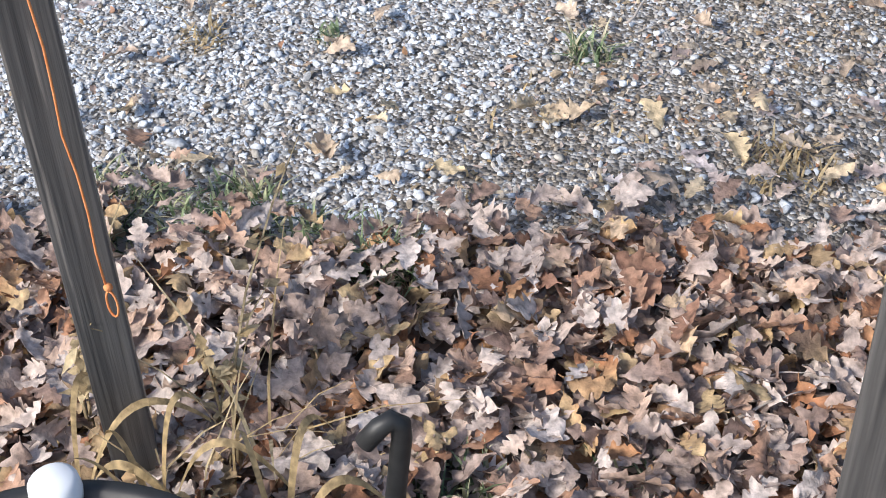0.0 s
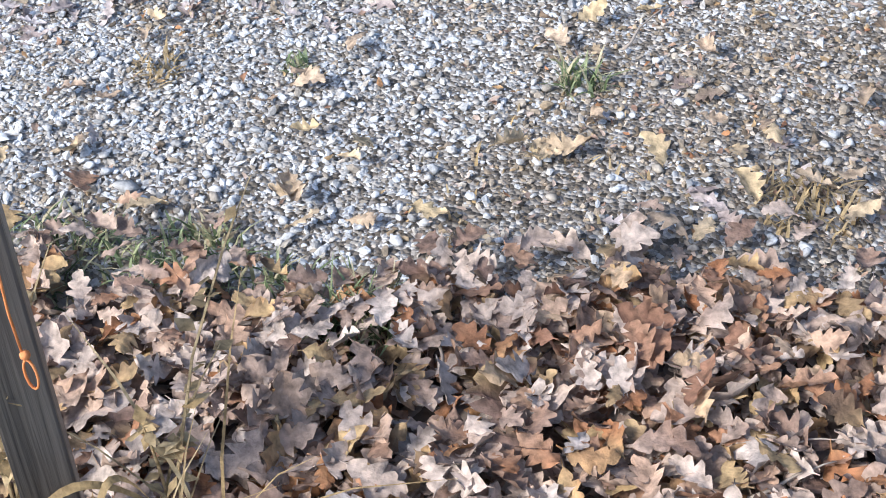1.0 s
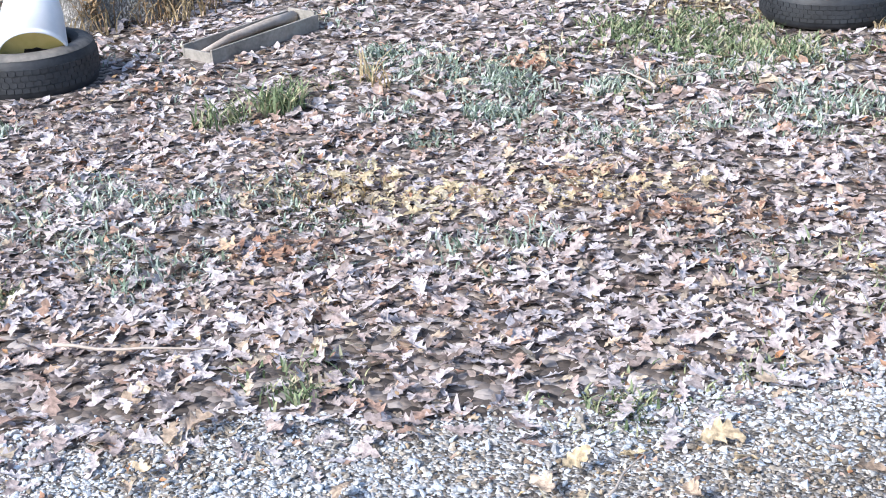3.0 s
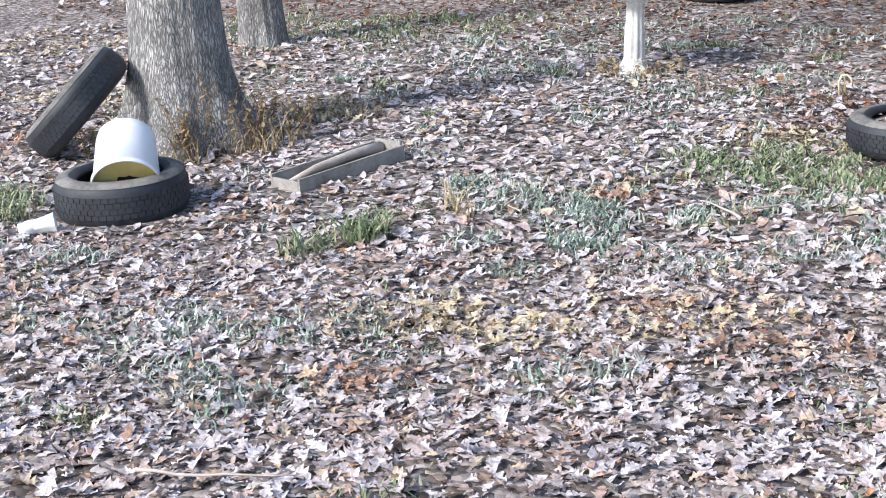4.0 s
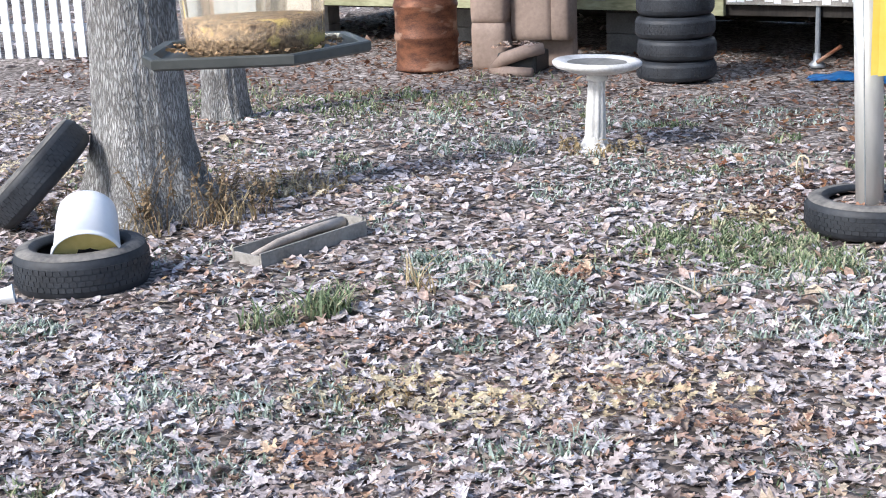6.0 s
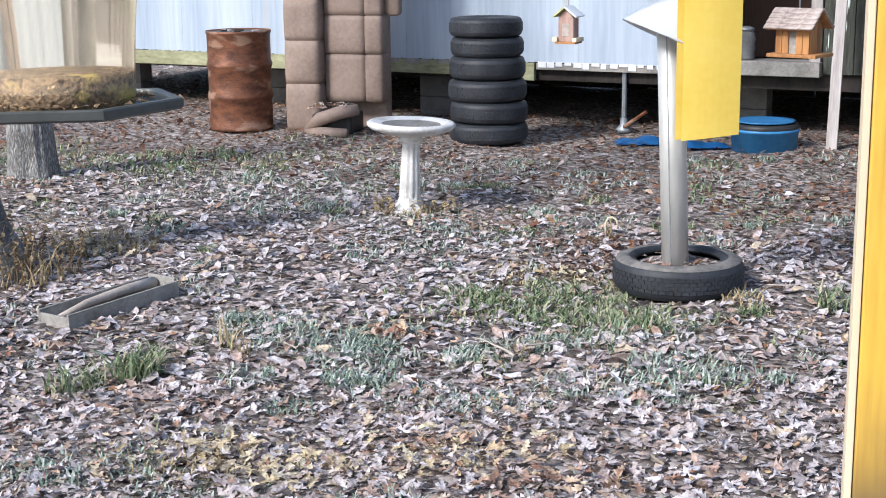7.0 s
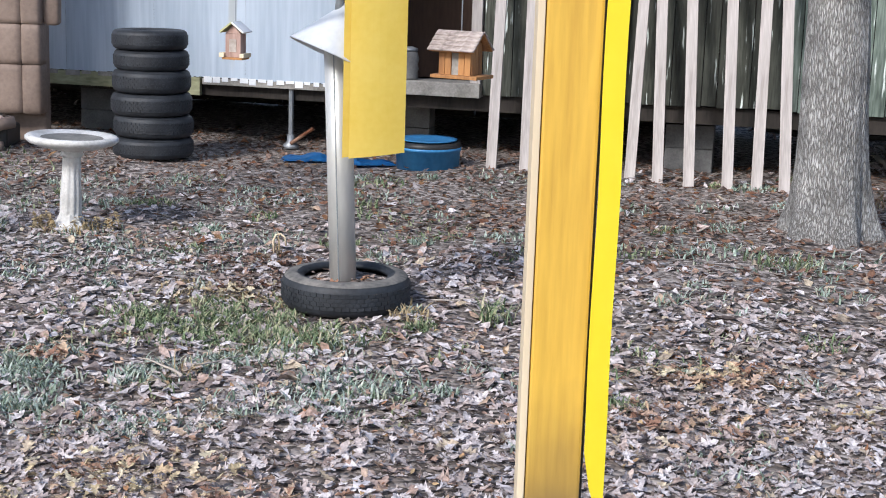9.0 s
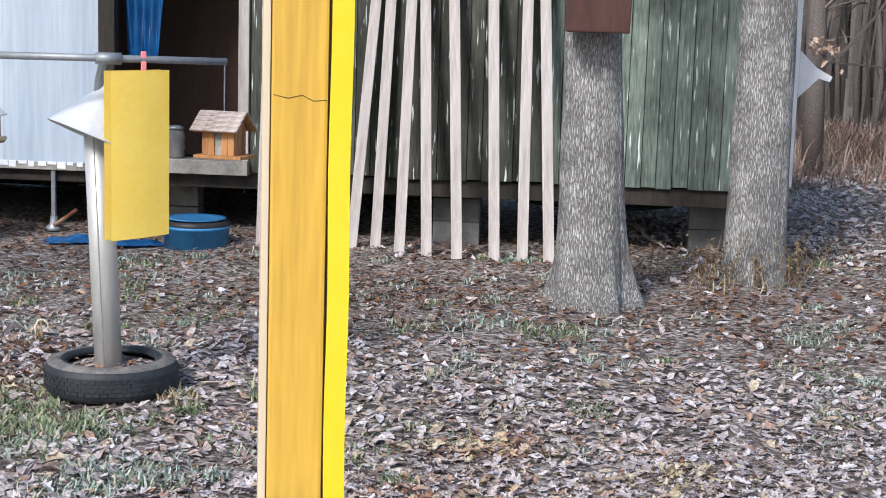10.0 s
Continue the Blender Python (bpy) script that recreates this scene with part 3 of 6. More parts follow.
    bm.faces.new(a[::-1])
    bm.faces.new(b)
    for i in range(6):
        j = (i + 1) % 6
        bm.faces.new((a[i], a[j], b[j], b[i]))
    part("eave_bracket", bm, M_WHITE, house, "white painted eave bracket")
    return house


build_house()


def build_plank(s0, s1, off, top_z=2.6):
    """A board that leans on the house wall: foot at s0, off metres before the wall, head at s1."""
    foot, head = HOUSE @ Vector((s0, -off, 0.0)), HOUSE @ Vector((s1, -0.05, top_z))
    d = head - foot
    z = d.normalized()
    x = (HOUSE.to_3x3() @ Vector((1, 0, 0)))
    y = z.cross(x).normalized()
    x = y.cross(z)
    m = Matrix((x, y, z)).transposed().to_4x4()
    m.translation = foot
    bm = boxed(-0.043, -0.012, 0.0, 0.043, 0.012, d.length, 0.003)
    ob = new("leaning_plank", finish(bm, "leaning_plank", M_PLANK))
    ob.matrix_basis = m
    return tagged(ob, "pale weathered wooden plank leaning against the wall", "plank", "planks leaning on the house")


for s0, s1, off in ((2.90, 2.88, 0.44), (3.17, 3.12, 0.4), (3.61, 3.79, 0.24), (3.80, 3.89, 0.18), (4.03, 4.05, 0.435), (4.26, 4.13, 0.516), (4.51, 4.36, 0.60), (4.81, 4.68, 0.666), (5.03, 4.97, 0.66), (5.24, 5.09, 0.687)):
    build_plank(s0, s1, off)


# ---- trees ----
def build_tree(x, y, radius, flare, label, lean=(0, 0), seed=0, height=7.0, detail=48):
    rng = random.Random(seed)
    tree = thing("tree", pose(x, y, 0), label, "tree", "oak trees in the yard")
    levels = [-0.05, 0.0, 0.05, 0.12, 0.22, 0.35, 0.5, 0.7, 0.9, 1.1, 1.4, 1.7, 2.0, 2.4, 3.0, 4.0, 5.5, height]
    ph = [rng.uniform(0, 6.28) for _ in range(4)]
    bm = bmesh.new()
    rings = []
    for z in levels:
        k = math.exp(-max(z, 0) / 0.28)
        ring = []
        for i in range(detail * 3):
            a = 2 * math.pi * i / (detail * 3)
            r = radius * (1 - 0.055 * z) + (flare - radius) * k * (0.75 + 0.35 * math.cos(5 * a + ph[0]) + 0.2 * math.cos(3 * a + ph[1]))
            r += radius * 0.05 * math.cos(2 * a + ph[2] + z)
            groove = noise.noise(Vector((math.cos(a) * radius * 26, math.sin(a) * radius * 26, z * 2.2 + seed)))
            r += 0.012 * groove
            ring.append(bm.verts.new((lean[0] * z + r * math.cos(a), lean[1] * z + r * math.sin(a), z)))
        rings.append(ring)
    n = detail * 3
    for a, b in zip(rings, rings[1:]):
        for i in range(n):
            bm.faces.new((a[i], a[(i + 1) % n], b[(i + 1) % n], b[i]))
    bm.faces.new(rings[-1])
    part("trunk", bm, M_BARK, tree, smooth=True)
    for i in range(7):
        z0 = rng.uniform(height * 0.5, height - 0.2)
        a = rng.uniform(0, 6.28)
        length = rng.uniform(1.5, 2.8)
        p = Vector((lean[0] * z0, lean[1] * z0, z0))
        pts, d = [p], Vector((math.cos(a), math.sin(a), rng.uniform(0.5, 1.2))).normalized()
        for k in range(5):
            d = (d + Vector([rng.uniform(-0.25, 0.25) for _ in range(3)])).normalized()
            pts.append(pts[-1] + d * length / 5)
        part("limb", tube(pts, [radius * 0.4 * (1 - 0.17 * k) for k in range(6)], 8), M_BARK, tree, smooth=True)
    return tree


build_tree(-3.00, 7.28, 0.250, 0.45, "large grey-barked oak trunk with a flared foot", seed=3)
build_tree(-3.52, 10.15, 0.15, 0.20, "slim grey oak trunk behind the larger oak", seed=5, detail=24)
build_tree(4.12, 8.62, 0.205, 0.34, "grey oak trunk standing before the leaning planks", (-0.04, 0), seed=8)
build_tree(5.72, 9.22, 0.215, 0.25, "grey oak trunk with dead weeds round its foot", seed=11, detail=32)


def build_nest_box():
    n = thing("nest_box", pose(3.93, 8.30, 1.80, 0, 0, -26), "dark red-brown wooden box fixed to the oak trunk", "nest box")
    part("box", boxed(-0.2, -0.16, 0.0, 0.2, 0.14, 0.30, 0.012), M_REDBOX, n)
    part("lid", boxed(-0.23, -0.2, 0.30, 0.23, 0.16, 0.325, 0.005), M_REDBOX, n)
    return n


build_nest_box()


# ---- tyres ----
def tyre_parts(parent, r=0.33, w=0.19, edge=M_RUBBER_EDGE, m=None, hole_share=0.66):
    """An empty car tyre lying flat, foot at z 0: carcass with a hollow inside, tread blocks, bead rings."""
    hole = r * hole_share
    h = w / 2
    prof = []
    for rr, z in ((hole, 0.18), (hole - 0.004, 0.10), (hole + 0.012, 0.05), (r * 0.78, 0.0), (r * 0.92, 0.05), (r * 0.975, 0.14), (r, 0.26), (r + 0.003, 0.5),
                  (r, 0.74), (r * 0.975, 0.86), (r * 0.92, 0.95), (r * 0.78, 1.0), (hole + 0.012, 0.95), (hole - 0.004, 0.90), (hole, 0.82),
                  (r * 0.80, 0.86), (r * 0.90, 0.7), (r * 0.93, 0.5), (r * 0.90, 0.3), (r * 0.80, 0.14), (hole, 0.18)):
        prof.append((rr, z * w))
    ob = part("carcass", lathe(prof, 48), M_RUBBER, parent, m=m, smooth=True)
    bm = bmesh.new()
    n = 56
    for row, z in enumerate((0.32, 0.44, 0.56, 0.68)):
        for i in range(n):
            a = 2 * math.pi * (i + 0.5 * (row % 2)) / n
            mm = Matrix.Rotation(a, 4, "Z") @ Matrix.Translation((r + 0.001, 0, z * w))
            box(bm, -0.006, -math.pi * r / n * 0.9, -0.05 * w, 0.0028, math.pi * r / n * 0.9, 0.05 * w, 0, mm)
    part("tread", bm, M_RUBBER, ob)
    ring = lathe([(r * 0.72, w * 0.955), (r * 0.78, w * 1.004), (r * 0.86, w * 0.985), (r * 0.925, w * 0.952), (r * 0.965, w * 0.90)], 48)
    part("sidewall_ring", ring, edge, ob, smooth=True)
    return ob


def build_tyre(m, label, r=0.33, w=0.19, group="", edge=M_RUBBER_EDGE):
    t = thing("tyre", m, label, "tyre", group)
    tyre_parts(t, r, w, edge)
    return t


build_tyre(pose(-2.765, 5.86, -0.01), "old black tyre lying flat with a bucket in it", 0.298, 0.215)
ring = build_tyre(pose(0.787, 6.97, -0.01), "old black tyre lying flat round a metal pole", 0.318, 0.175)
part("soil_fill", lathe([(0, 0.135), (0.12, 0.14), (0.2, 0.13), (0.28, 0.11)], 28, lambda a, z: 1 + 0.04 * math.sin(7 * a)), M_SOIL, ring, "soil and leaf bits inside", smooth=True)
# leaning against the large oak
AXLE = Vector((-0.66, -0.20, 0.70)).normalized()
build_tyre(Matrix.Translation((-3.50, 7.0, 0.275)) @ AXLE.to_track_quat("Z", "Y").to_matrix().to_4x4() @ pose(0, 0, -0.1), "old black tyre leaning against the oak", 0.335, 0.195)
z = 0.0
for k, (r, w, dx) in enumerate(((0.325, 0.17, 0.01), (0.322, 0.185, 0.012), (0.325, 0.185, 0.0), (0.315, 0.19, 0.0), (0.302, 0.165, 0.0), (0.303, 0.165, -0.01))):
    tilt = random.uniform(-1, 1.2)
    build_tyre(pose(-0.26 + dx, 12.06, z, 0, tilt, 20 * k), "black tyre stacked with others by the house", r, w, "stack of tyres", M_RUBBER)
    z += w - 0.004


# ---- yard things ----
def build_drum():
    d = thing("steel_drum", pose(-2.52, 12.96, 0), "rusty brown steel drum with pale worn patches", "barrel")
    prof = [(0, 0.0), (0.285, 0.0), (0.293, 0.012), (0.285, 0.03)]
    for zc in (0.30, 0.58):
        prof += [(0.284, zc - 0.04), (0.296, zc - 0.012), (0.297, zc + 0.012), (0.284, zc + 0.04)]
    prof += [(0.285, 0.85), (0.294, 0.868), (0.294, 0.885), (0.282, 0.885), (0.28, 0.865), (0, 0.862)]
    part("body", lathe(prof, 48), M_RUST, d, smooth=True)
    part("lid", lathe([(0, 0.868), (0.27, 0.866), (0.27, 0.872), (0, 0.874)], 40), M_BLACKP, d, "dark lid with litter on it")
    for k in range(14):
        a, r = random.uniform(0, 6.28), random.uniform(0, 0.22)
        part("debris", boxed(-0.03, -0.015, 0, 0.03, 0.015, 0.012, 0.003), M_PLANK if k % 3 == 0 else M_DARKWOOD, d, m=pose(r * math.cos(a), r * math.sin(a), 0.874, random.uniform(-20, 20), 0, random.uniform(0, 180)))
    return d


build_drum()


def cushion(x0, y0, z0, x1, y1, z1, puff=0.04):
    """A padded block with rounded, swelling faces."""
    bm = bmesh.new()
    bmesh.ops.create_cube(bm, size=1)
    bmesh.ops.subdivide_edges(bm, edges=bm.edges[:], cuts=7, use_grid_fill=True)
    for v in bm.verts:
        p = v.co * 2
        q = Vector([math.copysign(abs(c) ** 1.0, c) for c in p])
        fx, fy, fz = (1 - min(1, abs(q.x)) ** 4), (1 - min(1, abs(q.y)) ** 4), (1 - min(1, abs(q.z)) ** 4)
        sx, sy, sz = x1 - x0, y1 - y0, z1 - z0
        ex = 1 + puff * (fy * fz) * (1 if abs(q.x) > 0.99 else 0) / sx * 2 - 0.02 * (1 - fy) - 0.02 * (1 - fz)
        ey = 1 + puff * (fx * fz) * (1 if abs(q.y) > 0.99 else 0) / sy * 2 - 0.05 * (1 - fx) - 0.05 * (1 - fz)
        ez = 1 + puff * (fx * fy) * (1 if abs(q.z) > 0.99 else 0) / sz * 2 - 0.02 * (1 - fx) - 0.02 * (1 - fy)
        v.co = Vector(((x0 + x1) / 2 + q.x * ex * sx / 2, (y0 + y1) / 2 + q.y * ey * sy / 2, (z0 + z1) / 2 + q.z * ez * sz / 2))
    return bm


def build_sofa():
    s = thing("upended_sofa", pose(-1.72, 12.75, 0, 0, 0, -12), "brown padded sofa stood on its end by the house", "sofa")
    for z0, z1 in ((0.0, 0.42), (0.42, 0.80), (0.80, 1.16), (1.16, 1.60), (1.60, 2.05)):
        part("seat_pad", cushion(-0.34, -0.10, z0, -0.02, 0.22, z1 + 0.01, 0.014), M_SOFA, s, smooth=True)
    for z0, z1 in ((0.26, 0.68), (0.68, 1.02), (1.02, 1.38), (1.38, 2.05)):
        part("back_pad", cushion(-0.005, 0.02, z0, 0.37, 0.24, z1, 0.008), M_SOFA, s, smooth=True)
        part("back_pad", cushion(0.37, 0.02, z0, 0.53, 0.22, z1, 0.008), M_SOFA, s, smooth=True)
    part("frame", boxed(-0.02, 0.2, 0.0, 0.52, 0.34, 2.0, 0.02), M_SOFA, s)
    part("side_flap", cushion(0.54, 0.1, 1.02, 0.67, 0.2, 2.05, 0.01), M_SOFA, s, smooth=True)
    pts = [(-0.05, -0.30, 0.05), (0.10, -0.44, 0.16), (0.28, -0.46, 0.22), (0.42, -0.36, 0.24)]
    part("arm_roll", tube(pts, [0.05, 0.06, 0.06, 0.05], 12), M_SOFA, s, smooth=True)
    pts = [(-0.05, -0.32, 0.03), (0.14, -0.48, 0.04), (0.36, -0.48, 0.05)]
    part("arm_roll", tube(pts, [0.05, 0.06, 0.04], 12), M_SOFA, s, smooth=True)
    part("lining", boxed(0.0, -0.38, 0.02, 0.36, 0.0, 0.20, 0.03), M_BLACKP, s, "dark torn lining")
    return s


build_sofa()


def build_bath():
    b = thing("bird_bath", pose(-0.69, 8.90, -0.01, 0, 2.2, 0), "white painted concrete bird bath with a fluted pedestal", "bird bath")
    bowl = part("bowl", lathe([(0, 0.50), (0.07, 0.50), (0.16, 0.515), (0.255, 0.545), (0.277, 0.565), (0.277, 0.580), (0.262, 0.592), (0.225, 0.588), (0.19, 0.572), (0.10, 0.556), (0, 0.552)], 56), M_CONCRETE, b, smooth=True)
    part("basin", lathe([(0, 0.5585), (0.10, 0.562), (0.185, 0.577)], 48), M_BASIN, bowl, "dark stained basin", smooth=True)
    flute = lambda a, z: 1 + 0.045 * math.cos(10 * a)
    part("pedestal", lathe([(0.063, 0.09), (0.062, 0.2), (0.055, 0.34), (0.052, 0.46), (0.056, 0.475)], 80, flute), M_CONCRETE, b, smooth=True)
    part("neck", lathe([(0.05, 0.455), (0.066, 0.465), (0.07, 0.48), (0.062, 0.49), (0.075, 0.505), (0.06, 0.515)], 40), M_CONCRETE, b, smooth=True)
    part("foot", lathe([(0, -0.02), (0.118, -0.02), (0.118, 0.03), (0.105, 0.05), (0.08, 0.075), (0.066, 0.115), (0, 0.115)], 8), M_CONCRETE, b)
    return b


build_bath()


NEARER = pose(0, 0, 1.741) @ Matrix.Scale(0.967, 4) @ pose(0, 0, -1.741)      # the crossbar and what hangs on it, before the pole


def build_feeder_pole():
    p = thing("feeder_pole", pose(0.775, 6.96, 0), "fat galvanised pole with a crossbar and a white baffle", "pole")
    lean = Matrix.Rotation(radians(-2.3), 4, "Y")
    part("pipe", tube([(0, 0, -0.02), (0, 0, 1.38)], 0.066, 28), M_GALV, p, m=lean, smooth=True)
    # narrow darker grey stripe up the pipe, left of its middle
    part("pipe_stripe", boxed(-0.003, -0.0685, 0.0, 0.003, -0.0655, 1.38, 0.001), M_GREYPIPE, p, m=lean @ pose(0, 0, 0, 0, 0, -24))
    part("top_pipe", tube([(-0.055, 0.0, 1.36), (-0.045, -0.01, 1.50), (-0.035, -0.12, 1.595), (-0.026, -0.24, 1.608)], 0.02, 14), M_GREYPIPE, p, smooth=True)
    part("crossbar", tube([(-0.557, -0.24, 1.6115), (0.516, -0.24, 1.6047)], 0.017, 14), M_GREYPIPE, p, smooth=True)
    part("tee", tube([(-0.084, -0.24, 1.608), (0.032, -0.24, 1.607)], 0.027, 14), M_GREYPIPE, p, smooth=True)
    bm = lathe([(0.262, -0.10), (0.15, 0.06), (0.035, 0.235), (0.03, 0.235), (0.145, 0.055), (0.257, -0.103)], 48)
    part("baffle", bm, M_CONE, p, "white sheet metal cone baffle, tilted", m=pose(-0.035, 0.0, 1.305, -4, 24, 0) @ Matrix.Scale(0.88, 4), smooth=True)
    return p


build_feeder_pole()


def build_yellow_sheet():
    y = thing("hanging_sheet", NEARER @ pose(0.918, 6.935, 0, 0, 0, 2), "bright yellow folded plastic sheet clipped to the crossbar", "sheet")
    for k, (dx, dy, rz) in enumerate(((0, 0, 0), (-0.028, 0.05, 7))):
        bm = bmesh.new()
        cols = []
        for i in range(9):
            u = i / 8
            bend = 0.012 * math.sin(u * math.pi)
            cols.append([(bm.verts.new((-0.135 + 0.275 * u, -bend, 0.735 + 0.03 * u + (1.545 - 0.735 - 0.02 * u) * j / 8 )), bm.verts.new((-0.135 + 0.275 * u, 0.004 - bend, 0.735 + 0.03 * u + (1.545 - 0.735 - 0.02 * u) * j / 8))) for j in range(9)])
        for a, b in zip(cols, cols[1:]):
            for j in range(8):
                bm.faces.new((a[j][0], b[j][0], b[j + 1][0], a[j + 1][0]))
                bm.faces.new((a[j][1], a[j + 1][1], b[j + 1][1], b[j][1]))
        for c in (cols[0], cols[-1]):
            for j in range(8):
                bm.faces.new((c[j][0], c[j + 1][0], c[j + 1][1], c[j][1]))
        for j in (0, 8):
            for a, b in zip(cols, cols[1:]):
                bm.faces.new((a[j][0], b[j][0], b[j][1], a[j][1]))
        part("leaf_of_sheet", bm, M_YELLOW, y, m=pose(dx, dy, 0, 0, 0, rz), smooth=False)
    part("clip", boxed(-0.012, -0.012, 1.525, 0.012, 0.012, 1.64, 0.003), M_PINK, y, "pink clothes clip", m=pose(0.02, 0.01, 0))
    return y


build_yellow_sheet()


def build_cedar_house():
    h = thing("wooden_bird_house", NEARER @ pose(1.325, 6.95, 1.135, 0, 0, -38) @ Matrix.Scale(0.94, 4), "orange cedar bird feeder house with a slatted roof", "bird house")
    part("floor_board", boxed(-0.125, -0.10, 0.0, 0.145, 0.10, 0.018, 0.003), M_CEDAR, h)
    for x in (-0.092, -0.055, 0.022, 0.058):
        part("wall_slat", boxed(x, -0.067 - random.uniform(0, 0.003), 0.018, x + 0.034, -0.055, 0.16, 0.002), M_CEDAR, h)
    part("pane", boxed(-0.022, -0.060, 0.018, 0.022, -0.056, 0.16, 0), M_GREYWOOD, h, "grey weathered pane")
    part("back_board", boxed(-0.092, 0.055, 0.018, 0.092, 0.067, 0.16, 0.002), M_CEDAR, h)
    for x in (-0.094, 0.083):
        for y0, y1, z1 in ((-0.055, -0.02, 0.185), (-0.017, 0.017, 0.215), (0.02, 0.055, 0.185)):
            part("end_slat", boxed(x, y0, 0.018, x + 0.011, y1, z1, 0.002), M_CEDAR, h)
    for side in (-1, 1):
        roof = part("roof_board", boxed(-0.13, -0.074, -0.006, 0.13, 0.074, 0.0, 0.001), M_CEDAR, h, m=pose(0, side * 0.056, 0.188, -side * 40, 0, 0))
        for k in range(4):
            part("shake", boxed(-0.132 - random.uniform(0, 0.004), -0.022, 0.0, 0.132 + random.uniform(0, 0.004), 0.022, 0.008, 0.002), M_SHAKE, roof, m=pose(0, side * (0.058 - 0.037 * k), 0.003, side * 7, 0, 0))
    part("chain", tube([(0, 0, 0.235), (0, 0, 0.495)], 0.0035, 6), M_GREYPIPE, h)
    return h


build_cedar_house()


def build_white_bird_house():
    h = thing("small_bird_house", NEARER @ pose(0.238, 6.95, 1.215, 0, 0, -24) @ Matrix.Scale(0.86, 4), "small rosy wooden bird house hung from the crossbar", "bird house")
    part("body", boxed(-0.045, -0.04, 0.0, 0.045, 0.04, 0.13, 0.004), M_ROSEWOOD, h)
    part("window", boxed(-0.022, -0.0435, 0.03, 0.02, -0.0405, 0.10, 0.001), M_LOG, h, "pale window pane")
    part("seed_lip", boxed(-0.075, -0.06, 0.0, -0.045, 0.055, 0.025, 0.003), M_CREAM, h)
    part("seed_lip", boxed(0.045, -0.06, 0.0, 0.07, 0.055, 0.022, 0.003), M_CREAM, h)
    part("perch_board", boxed(-0.06, -0.055, -0.012, 0.06, 0.055, 0.0, 0.002), M_CEDAR, h)
    part("roof_board", boxed(-0.085, -0.065, 0, 0.005, 0.065, 0.010, 0.002), M_MOSSROOF, h, "mossy yellow-green roof board", m=pose(0, 0, 0.185, 0, -38, 0))
    part("roof_board", boxed(-0.005, -0.065, 0, 0.085, 0.065, 0.010, 0.002), M_WHITE, h, m=pose(0, 0, 0.185, 0, 38, 0))
    bm = bmesh.new()
    for yy in (-0.04, 0.036):
        a = [bm.verts.new((x, yy, z)) for x, z in ((-0.045, 0.13), (0.045, 0.13), (0, 0.178))]
        b = [bm.verts.new((v.co.x, yy + 0.004, v.co.z)) for v in a]
        bm.faces.new(a)
        bm.faces.new(b[::-1])
        for i in range(3):
            bm.faces.new((a[i], a[(i + 1) % 3], b[(i + 1) % 3], b[i]))
    part("gable", bm, M_ROSEWOOD, h)
    part("hanger", tube([(0, 0, 0.19), (0, 0, 0.455)], 0.003, 6), M_GREYPIPE, h)
    return h


build_white_bird_house()


def build_bucket():
    b = thing("bucket", pose(-2.68, 5.73, 0.158) @ pose(0, 0, 0, 0, 0, 20) @ pose(0, 0, 0, 120, 0, 0) @ Matrix.Diagonal((1, 1, 0.9, 1)), "white plastic bucket tipped over inside a tyre", "bucket")
    # axis along z, mouth at z 0 towards the yard, bottom at z -0.36
    part("shell", lathe([(0, -0.36), (0.115, -0.36), (0.128, -0.345), (0.135, -0.30), (0.149, -0.03), (0.156, -0.03), (0.156, -0.005), (0.150, 0.0), (0.145, -0.01), (0.131, -0.30), (0, -0.33)], 44), M_BUCKET, b, smooth=True)
    part("inside", lathe([(0, -0.03), (0.146, -0.03), (0.146, -0.026), (0, -0.025)], 40), M_BUCKETIN, b, "yellowed inside")
    # uneven flat dark shape on the yellow disc in the mouth
    bm = bmesh.new()
    rim = []
    for k in range(22):
        a = 2 * math.pi * k / 22
        r = 0.062 * (1 + 0.42 * math.sin(2 * a + 0.6) + 0.28 * math.sin(3 * a + 2.0) + 0.1 * math.sin(7 * a))
        rim.append((r * math.cos(a) - 0.008, -0.01 + 0.95 * r * math.sin(a)))
    low = [bm.verts.new((x, y, -0.0245)) for x, y in rim]
    high = [bm.verts.new((x, y, -0.0225)) for x, y in rim]
    bm.faces.new(low)
    bm.faces.new(high[::-1])
    for k in range(22):
        bm.faces.new((low[k], low[(k + 1) % 22], high[(k + 1) % 22], high[k]))
    part("dark_shape", bm, M_DARKWOOD, b)
    return b


build_bucket()


def build_cup():
    c = thing("paper_cup", pose(-2.97, 5.42, 0.068) @ pose(0, 0, 0, 0, 84, 24) @ Matrix.Scale(0.84, 4), "crumpled white paper cup lying by a tyre", "cup")
    part("cup_wall", lathe([(0, -0.09), (0.034, -0.09), (0.038, -0.03), (0.036, 0.01), (0.046, 0.09), (0.049, 0.09), (0.049, 0.096), (0.043, 0.094), (0.031, -0.08), (0, -0.08)], 28, lambda a, z: 1 + 0.14 * math.sin(2 * a + 9 * z) + 0.05 * math.sin(5 * a + 40 * z)), M_BUCKET, c, smooth=True)
    return c


build_cup()


